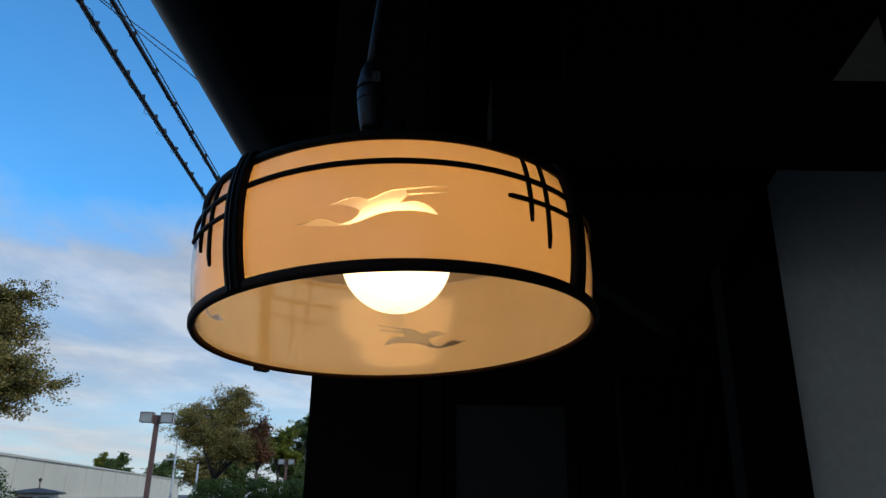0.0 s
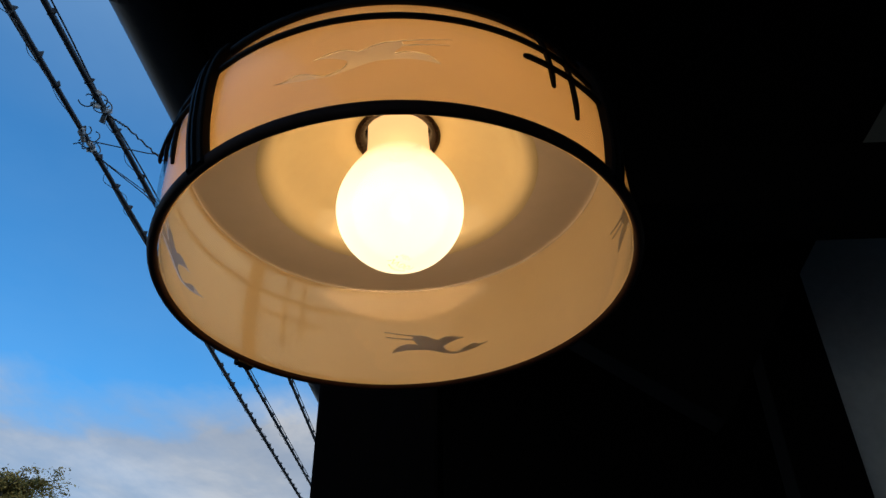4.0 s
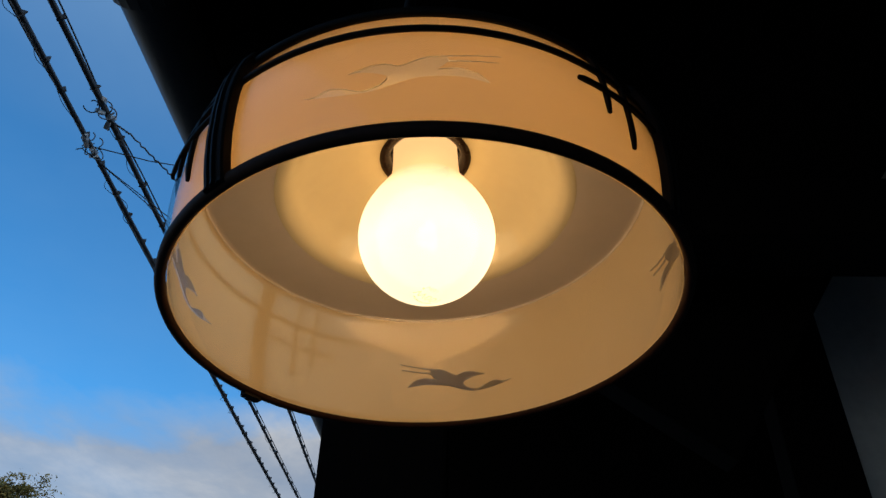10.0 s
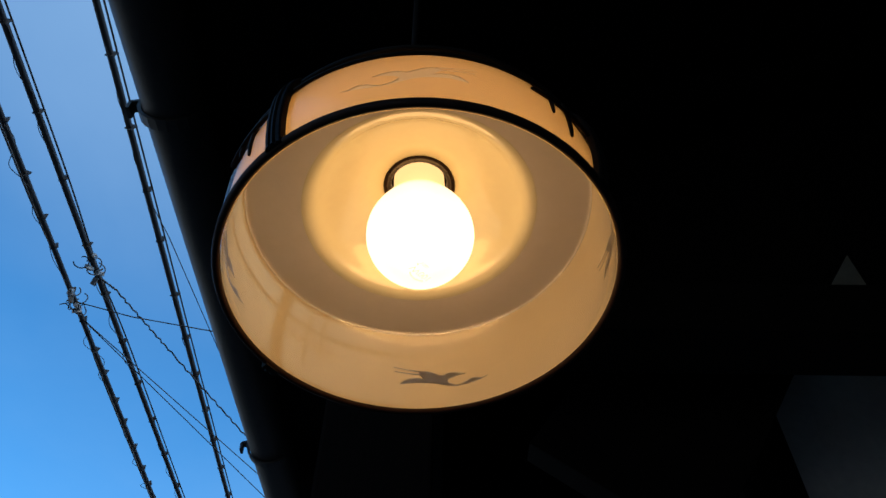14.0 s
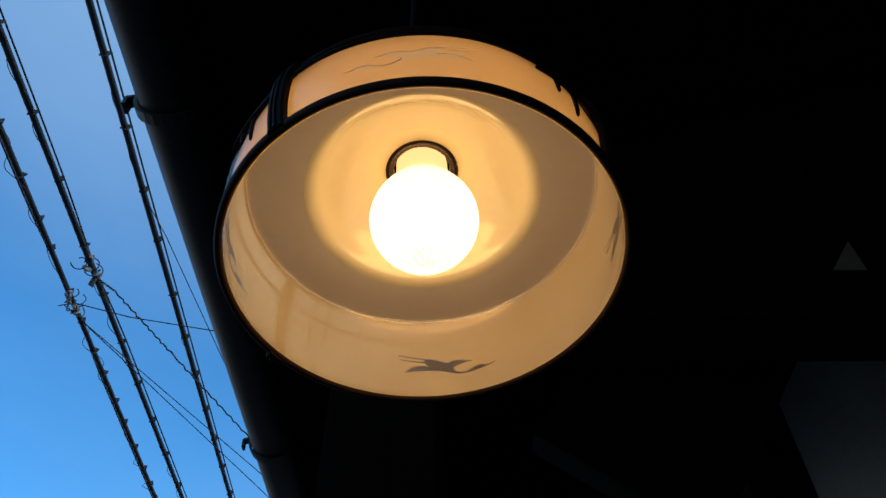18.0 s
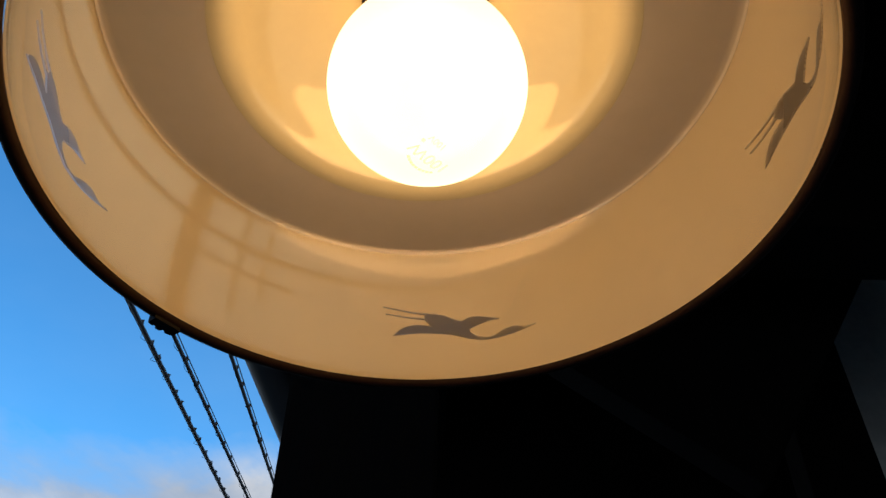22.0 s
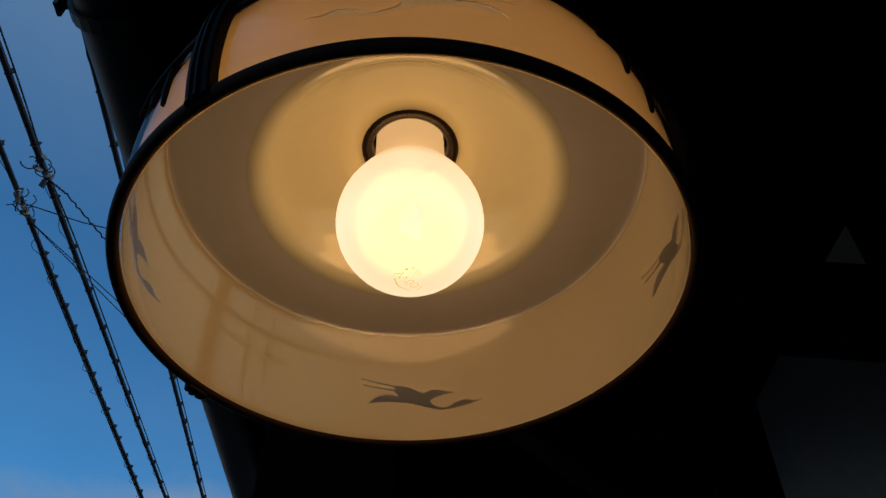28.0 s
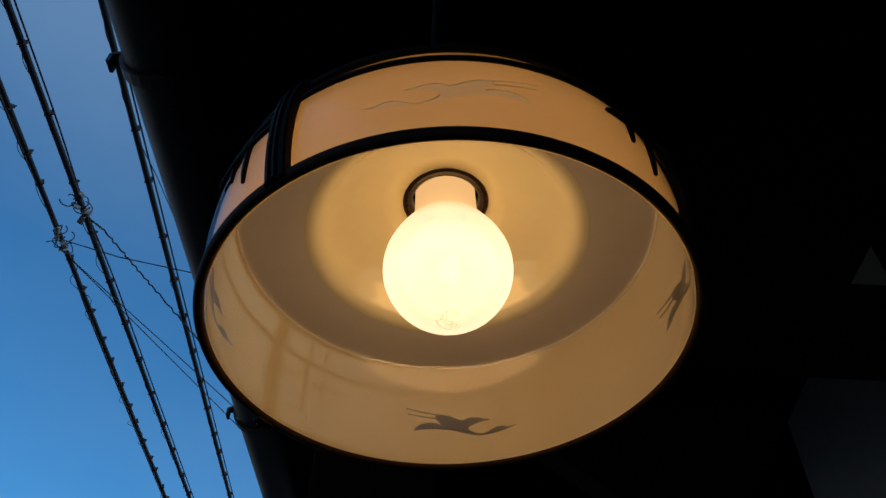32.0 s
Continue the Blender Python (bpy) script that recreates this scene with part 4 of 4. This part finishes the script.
# ======================= overhead cables =======================


def cable(name, x_at, z0, r, label, lash, ties, splice, side=0.055):
    """A span of street cable: x_at(y) gives its line; it sags a little."""
    y_mid = 12.0

    def at(y):
        return Vector((x_at(y), y, z0 + 0.00035 * (y - y_mid) ** 2))
    top = root(name, Matrix.Translation(at(0.0)), label, "cable", "overhead cables")
    inv = Matrix.Translation(-at(0.0))

    def add(nm, bm, mat, lab="", sm=True):
        bm.transform(inv)
        return part(nm, bm, mat, top, lab, sm)
    ys = np.linspace(-18, 60, 120)
    bm = bmesh.new()
    tube(bm, [at(y) for y in ys], r, 8)
    add("core_cable", bm, CABLE)
    bm = bmesh.new()
    ys2 = np.arange(-6, 40, 0.05)
    rng = random.Random(int(z0 * 1000 + r * 1e5) + len(label))
    ph = [rng.uniform(0, 6) for _ in range(4)]
    tube(bm, [at(y) + Vector((lash * (0.55 + 0.45 * math.sin(y * 1.7 + ph[0])) * math.cos(y * 8.3 + ph[1]), 0,
                              -r * 0.6 - lash * (0.5 + 0.5 * math.sin(y * 1.1 + ph[2])) * (0.6 + 0.4 * math.sin(y * 8.3 + ph[3])))) for y in ys2], 0.0045, 5)
    add("lashing_wire", bm, CABLE)
    bm = bmesh.new()
    tube(bm, [at(y) + Vector((side * (1 - 0.8 * math.exp(-((y - (splice or 99)) / 0.9) ** 2)), 0, 0.045)) for y in np.linspace(-18, 60, 320)], 0.011, 5)
    add("carrier_wire", bm, CABLE)
    bm = bmesh.new()
    box(bm, -r * 1.06, 0.060, -0.007, 0.007, -r * 1.04, 0.058, 0.003)
    tie = None
    for y in np.arange(-3, 26, ties):
        yy = y + rng.uniform(-0.1, 0.1)
        if tie is None:
            tie = part("cable_tie", bm, CABLE, top)
            ob = tie
        else:
            ob = new("cable_tie", tie.data)
            ob.parent = top
        ob.matrix_local = Matrix.Translation(at(yy) - at(0.0)) @ pose(0, 0, 0, 0, rng.uniform(-25, 25), 0)
    if splice is not None:
        bm = bmesh.new()
        for k in range(5):
            c = at(splice + 0.10 * k - 0.2) + Vector((rng.uniform(-0.08, 0.1), 0, rng.uniform(-0.12, 0.05)))
            rr = rng.uniform(0.05, 0.11)
            t0 = rng.uniform(0, 6)
            tl = Vector((rng.uniform(-1, 1), rng.uniform(-1, 1), rng.uniform(-0.4, 0.4))).normalized()
            u = tl.orthogonal().normalized()
            w = tl.cross(u)
            tube(bm, [c + rr * (math.cos(s + t0) * u + 0.8 * math.sin(s + t0) * w) + tl * 0.02 * s for s in np.linspace(0, 5.6, 22)], 0.008, 5)
        add("coiled_slack", bm, CABLE)
        bm = bmesh.new()
        for k in range(4):
            c = at(splice + 0.12 * k - 0.18) + Vector((rng.uniform(-0.05, 0.07), 0, rng.uniform(-0.07, 0.03)))
            box(bm, -0.028, 0.028, -0.055, 0.055, -0.028, 0.028, 0.008, Matrix.Translation(c) @ Euler((rng.uniform(-0.6, 0.6), 0.3, rng.uniform(-0.8, 0.8))).to_matrix().to_4x4())
        add("splice_clamp", bm, GREYMETAL, "pale grey splice clamps", False)
    return top


CABLE_A = cable("overhead_cable", lambda y: -4.94 - 0.0615 * (y - 6.5), 8.09, 0.034, "thick black street cable with loose lashing wire and a splice", 0.10, 0.62, 6.55, -0.085)
cable("overhead_cable", lambda y: -4.455 - 0.051 * (y - 5.5), 8.09, 0.036, "thick black street cable with a pale splice clamp", 0.05, 0.95, 5.95)
cable("overhead_cable", lambda y: -3.52 - 0.059 * (y - 5.41), 8.09, 0.036, "thick black street cable close to the eave", 0.03, 0.85, None)


def drop_wire(pts, r, twist, label, twin=None, host=None):
    top = host or root("drop_wire", Matrix.Translation(pts[0]), label, "wire", "drop wires")
    base = top.matrix_world.translation.copy()
    for run in [pts] + ([pts[:2] + twin] if twin else []):
        bm = bmesh.new()
        P = [Vector(p) for p in run]
        line = []
        for p, q in zip(P[:-1], P[1:]):
            for k in range(24):
                t = k / 24
                s = p.lerp(q, t)
                line.append(s + Vector((math.sin(t * 60) * twist, 0, math.cos(t * 60) * twist)))
        line.append(P[-1])
        tube(bm, line, r, 6)
        bm.transform(Matrix.Translation(-base))
        part("drop_wire" if host else "wire", bm, CABLE, top, "thin black drop wire" if host else "", True)


drop_wire([(-5.17, 6.63, 8.10), (-4.943, 6.57, 8.10), (-4.2, 6.75, 8.0), (-3.17, 7.02, 8.0), (-0.2, 8.0, 8.3)], 0.008, 0.0, "thin sideways drop wire from a splice")
drop_wire([(-4.459, 6.13, 8.095), (-4.29, 6.3, 8.05), (-3.78, 7.41, 7.9), (-3.01, 9.12, 7.7), (-0.6, 14.2, 7.0)], 0.011, 0.012, "twisted black drop wire")
drop_wire([(-5.11, 6.65, 8.135), (-4.964, 6.89, 8.095), (-2.95, 10.04, 7.6), (-1.0, 13.4, 7.1), (2.5, 19.0, 0.0)], 0.007, 0.0, "pair of thin black drop wires", [(-2.96, 10.45, 7.5), (-1.0, 14.2, 6.9), (2.5, 19.3, 0.0)])
drop_wire([(-3.474, 4.87, 8.106), (-3.34, 5.31, 8.0), (-3.05, 7.41, 7.8), (-2.6, 10.5, 7.5)], 0.006, 0.0, "thin black drop wire beside the eave")

# ======================= across the street =======================
EYE = Vector((0.026, -0.363, 1.77))


def far(az, d, z=0.0):
    """A place seen from the porch: degrees to the left of straight ahead, metres away, height over the ground."""
    return Vector((EYE.x - d * math.sin(radians(az)), EYE.y + d * math.cos(radians(az)), z))


def street_lamp(az, d, h, turn):
    top = root("street_lamp", Matrix.Translation(far(az, d)) @ pose(0, 0, 0, 0, 0, turn), "brown steel street lamp with two square frosted lanterns", "street lamp", "street lamps")
    bm = bmesh.new()
    box(bm, -0.06, 0.06, -0.06, 0.06, 0, h - 0.1, 0.01)
    part("pole", bm, BRONZE, top)
    bm = bmesh.new()
    box(bm, -0.105, 0.105, -0.06, 0.06, h - 0.14, h + 0.08, 0.01)
    part("crosshead", bm, BRONZE, top)
    bm = bmesh.new()
    box(bm, -0.2, 0.2, -0.2, 0.2, 0, 0.04, 0.01)
    part("base_plate", bm, BRONZE, top)
    for s in (-1, 1):
        bm = bmesh.new()
        x0, x1 = sorted((s * 0.10, s * 0.395))
        box(bm, x0, x1, -0.15, 0.15, h - 0.11, h + 0.125, 0.010)
        lan = part("lantern", bm, LANTERN_GLASS, top, "frosted lantern box")
        bm = bmesh.new()
        box(bm, x0 - 0.012, x1 + 0.012, -0.160, 0.160, h + 0.120, h + 0.142, 0.004)
        part("lid", bm, BRONZE, lan, "brown lid")
        for xx in (x0, x1):
            for yy in (-0.15, 0.15):
                bm = bmesh.new()
                box(bm, xx - 0.010, xx + 0.010, yy - 0.010, yy + 0.010, h - 0.12, h + 0.125)
                part("corner_bar", bm, BRONZE, lan, "brown corner bar")


street_lamp(21.66, 20.0, 3.60, 12)
street_lamp(12.03, 38.0, 3.36, 8)

WALL_TOP = 1.77 + 1.60
pL, pR = far(33.5, 33.0), far(19.53, 93.0)
BLD = root("warehouse", Matrix.Translation(pL), "long low beige building with a flat parapet across the street", "building")
dirw = (pR - pL).normalized()
len_w = (pR - pL).length
turn_w = Matrix.Rotation(math.atan2(dirw.y, dirw.x), 4, "Z")
bm = bmesh.new()
box(bm, -16, len_w, 0, 14, 0, WALL_TOP - 0.12, 0, turn_w)
part("wall", bm, RENDER_WALL, BLD)
bm = bmesh.new()
box(bm, -16.05, len_w + 0.05, -0.06, 14, WALL_TOP - 0.12, WALL_TOP, 0.02, turn_w)
part("parapet", bm, COPING, BLD, "pale parapet coping")
for k in range(14):
    x = 2.0 + k * (len_w - 3) / 14
    bm = bmesh.new()
    box(bm, x - 0.03, x + 0.03, -0.03, 0.02, 0, WALL_TOP - 0.14, 0, turn_w)
    part("joint_strip", bm, COPING, BLD)
for k in range(9):
    x = 13.0 + k * 3.1
    bm = bmesh.new()
    box(bm, x, x + 2.9, -0.08, 0.05, 0.3, 1.45, 0.02, turn_w)
    w = part("window", bm, GLASSDARK, BLD, "grey-green glazed panel")
    bm = bmesh.new()
    box(bm, x - 0.05, x + 2.95, -0.12, 0.05, 1.45, 1.53, 0.01, turn_w)
    part("lintel", bm, COPING, w)

KI = root("kiosk", Matrix.Translation(far(28.5, 25.0)) @ pose(0, 0, 0, 0, 0, 20), "small white kiosk with a low dark pointed roof", "kiosk")
bm = bmesh.new()
box(bm, -0.50, 0.50, -0.50, 0.50, 0, 1.72, 0.01)
kw = part("wall", bm, WHITEWALL, KI)
bm = bmesh.new()
box(bm, -0.42, -0.02, -0.52, -0.49, 0.02, 1.64)
part("door", bm, BRONZE, KI, "brown door")
bm = bmesh.new()
box(bm, 0.12, 0.40, -0.52, -0.49, 1.3, 1.64)
part("window", bm, GLASSDARK, KI)
bm = lathe([(0.70, 1.70), (0.96, 1.72), (0.96, 1.76), (0.50, 1.83), (0.10, 1.88), (0, 1.89)], 4)
bm.transform(Matrix.Rotation(radians(45), 4, "Z"))
rf = part("roof", bm, ROOF_TILE, KI, "dark pointed tiled roof")
part("finial", lathe([(0, 1.86), (0.015, 1.86), (0.015, 2.06), (0.05, 2.09), (0.05, 2.13), (0, 2.18)], 8), BRONZE, rf)


def thin_pole(az, d, h, arm, label):
    top = root("utility_pole", Matrix.Translation(far(az, d)), label, "pole")
    bm = bmesh.new()
    tube(bm, [(0, 0, 0), (0, 0, h)], 0.09, 10, True, 0.06)
    part("shaft", bm, PALEMETAL, top)
    if arm:
        bm = bmesh.new()
        box(bm, -0.9, 0.1, -0.04, 0.04, h * 0.72, h * 0.72 + 0.09, 0.01)
        part("arm", bm, PALEMETAL, top)


thin_pole(20.05, 58.0, 5.75, True, "thin pale steel pole with a short arm")
thin_pole(31.7, 30.0, 4.2, False, "thin pale steel pole before a tree")
thin_pole(18.4, 50.0, 3.6, False, "thin pale steel pole among trees")


def leaf_mesh(rng, c, size):
    """Many small leaves, one at each place."""
    n = len(c)
    t = rng.normal(size=(n, 3))
    t[:, 2] = t[:, 2] * 0.6 - 0.3
    t /= np.linalg.norm(t, axis=1)[:, None]
    s = np.cross(t, rng.normal(size=(n, 3)))
    s /= np.linalg.norm(s, axis=1)[:, None]
    L = size * rng.uniform(0.6, 1.4, n)[:, None]
    v = np.stack([c - t * L, c + s * L * 0.5, c + t * L, c - s * L * 0.5], 1).reshape(-1, 3)
    me = bpy.data.meshes.new("leaves")
    me.from_pydata(v.tolist(), [], np.arange(4 * n).reshape(-1, 4).tolist())
    return me


def leaf_cloud(rng, blobs, n, size):
    """Leaves thrown about clump centres."""
    blobs = np.array(blobs)
    wts = blobs[:, 3] ** 2
    idx = rng.choice(len(blobs), n, p=wts / wts.sum())
    dirs = rng.normal(size=(n, 3))
    dirs /= np.linalg.norm(dirs, axis=1)[:, None]
    rad = blobs[idx, 3] * rng.uniform(0.15, 1.0, n) ** 0.45
    return leaf_mesh(rng, blobs[idx, :3] + dirs * rad[:, None] * np.array([1, 1, 0.75]), size)


def tree(name, az, d, ground_h, cz, rx, rz, leaf, n, size, seed, label, bare=0.0, trunk=0.16):
    """A forked trunk whose limbs fan out into boughs and twigs; the leaves sit along the twigs."""
    rng = np.random.default_rng(seed)
    top = root(name, Matrix.Translation(far(az, d, 0.0)), label, "tree")
    bm = bmesh.new()
    fork = max(0.8, cz - rz * 0.9)
    lean = rng.normal(0, 0.1, 2)
    s0 = np.array([lean[0], lean[1], fork])
    tube(bm, [(0, 0, 0), (lean[0] * 0.4, lean[1] * 0.4, fork * 0.55), tuple(s0)], trunk, 9, True, trunk * 0.72)
    mid_c, ext = np.array([0, 0, cz]), np.array([rx, rx, rz])
    twigs = []
    for k in range(22):
        a = k * 2.4 + rng.uniform(-0.3, 0.3)
        el = -0.45 + 1.85 * ((k * 0.618) % 1.0)
        rim = mid_c + ext * np.array([math.cos(a) * math.cos(el), math.sin(a) * math.cos(el), math.sin(el)]) * rng.uniform(0.72, 0.9)
        knee = s0 * 0.55 + rim * 0.45 + np.array([0, 0, 0.10 * rz])
        tube(bm, [s0, knee, rim], trunk * 0.5, 6, True, trunk * 0.10)
        for j in range(9):
            f = rng.uniform(0.1, 1.0)
            b0 = knee + (rim - knee) * f
            out = (b0 - mid_c) / ext
            step = (rng.normal(0, 0.5, 3) + out * 0.45) * np.array([0.42, 0.42, 0.26]) * ext
            b1 = b0 + step
            e = np.linalg.norm((b1 - mid_c) / ext)
            if e > 1.0:
                b1 = mid_c + (b1 - mid_c) / e
            tube(bm, [b0, b0 * 0.5 + b1 * 0.5 + np.array([0, 0, 0.04 * rz]), b1], trunk * 0.16, 4, False, trunk * 0.05)
            if rng.uniform() < bare:
                continue
            for m in range(5):
                g0 = b0 + (b1 - b0) * rng.uniform(0.25, 1.0)
                g1 = g0 + rng.normal(0, 1, 3) * np.array([0.19, 0.19, 0.075]) * ext + np.array([0, 0, -0.02 * rz])
                twigs.append((g0, g1))
    part("trunk", bm, BARK, top, "grey-brown trunk and branches", True)
    tw = np.array(twigs)
    idx = rng.integers(0, len(tw), n)
    f = rng.uniform(0, 1.08, n)[:, None]
    c = tw[idx, 0] * (1 - f) + tw[idx, 1] * f + rng.normal(0, 1, (n, 3)) * np.array([0.022, 0.022, 0.014]) * (rx + rz)
    me = leaf_mesh(rng, c, size)
    me.materials.append(leaf)
    cr = new("crown", me)
    cr.parent = top
    return top


def hedge(az0, az1, d, h, leaf, n, size, seed, label, depth=1.2, lump=0.25):
    rng = np.random.default_rng(seed)
    p0, p1 = far(az0, d), far(az1, d)
    top = root("hedge", Matrix.Translation((p0 + p1) / 2), label, "hedge")
    c = (p0 + p1) / 2
    blobs = []
    m = max(6, int((p1 - p0).length / (h * 0.35)))
    for k in range(m + 1):
        q = p0.lerp(p1, k / m) - c
        for zz in np.linspace(0.25, 0.85, 4):
            blobs.append((q.x + rng.uniform(-0.2, 0.2), q.y + rng.uniform(-depth, depth) * 0.5, h * zz + rng.uniform(-lump, lump) * 0.5, h * 0.22 * rng.uniform(0.8, 1.3)))
    me = leaf_cloud(rng, blobs, n, size)
    me.materials.append(leaf)
    o = new("foliage", me)
    o.parent = top
    bm = bmesh.new()
    for k in range(m + 1):
        q = p0.lerp(p1, k / m) - c
        tube(bm, [(q.x, q.y, 0), (q.x + rng.uniform(-0.2, 0.2), q.y, h * 0.7)], 0.05, 5, True, 0.02)
    part("stems", bm, BARK, top)
    return top


tree("tree", 34.6, 24.0, 0, 5.60, 2.60, 2.45, LEAF_OLIVE, 100000, 0.042, 3, "broad street tree with olive-brown autumn leaves", 0.1, 0.2)
tree("tree", 16.9, 40.0, 0, 5.0, 2.45, 2.75, LEAF_OLIVE, 78000, 0.044, 8, "round tree with thinning brown-green autumn leaves", 0.12, 0.2)
tree("tree", 14.2, 39.0, 0, 4.3, 0.85, 1.5, LEAF_RUST, 8000, 0.055, 11, "small tree with rust-red autumn leaves", 0.0, 0.1)
tree("tree", 11.4, 45.0, 0, 3.4, 1.7, 1.9, LEAF_GREEN, 15000, 0.065, 14, "dense green tree beside the parking lot", 0.0, 0.15)
tree("tree", 12.4, 42.5, 0, 4.3, 1.15, 1.3, LEAF_LIGHT, 14000, 0.055, 15, "young tree with yellow-green leaves", 0.1, 0.1)
tree("tree", 10.5, 44.0, 0, 5.4, 1.0, 1.2, LEAF_GREEN, 6000, 0.065, 16, "tall green tree beside the parking lot", 0.0, 0.12)
tree("tree", 23.8, 108.0, 0, 5.2, 1.9, 1.9, LEAF_GREEN, 7000, 0.13, 17, "dark green tree behind the beige building", 0.0, 0.2)
tree("tree", 24.9, 108.0, 0, 5.6, 1.0, 1.6, LEAF_LIGHT, 1800, 0.12, 18, "slender pale tree behind the beige building", 0.2, 0.12)
tree("tree", 20.5, 112.0, 0, 4.6, 2.6, 2.6, LEAF_GREEN, 9000, 0.13, 19, "dark green tree beyond the building's end", 0.0, 0.2)
tree("tree", 17.9, 54.0, 0, 3.2, 1.7, 1.9, LEAF_OLIVE, 14000, 0.075, 21, "brownish low tree in a row of trees", 0.0, 0.2)
tree("tree", 15.2, 56.0, 0, 3.4, 2.2, 2.2, LEAF_GREEN, 14000, 0.08, 23, "low green tree in a row of trees", 0.0, 0.2)
hedge(31.3, 37.5, 21.5, 2.30, LEAF_HEDGE, 40000, 0.026, 31, "clipped dark green hedge in front of the building")
hedge(10.0, 17.6, 33.0, 2.30, LEAF_HEDGE, 80000, 0.032, 33, "tall rounded green hedge along the parking lot", 2.0, 0.3)
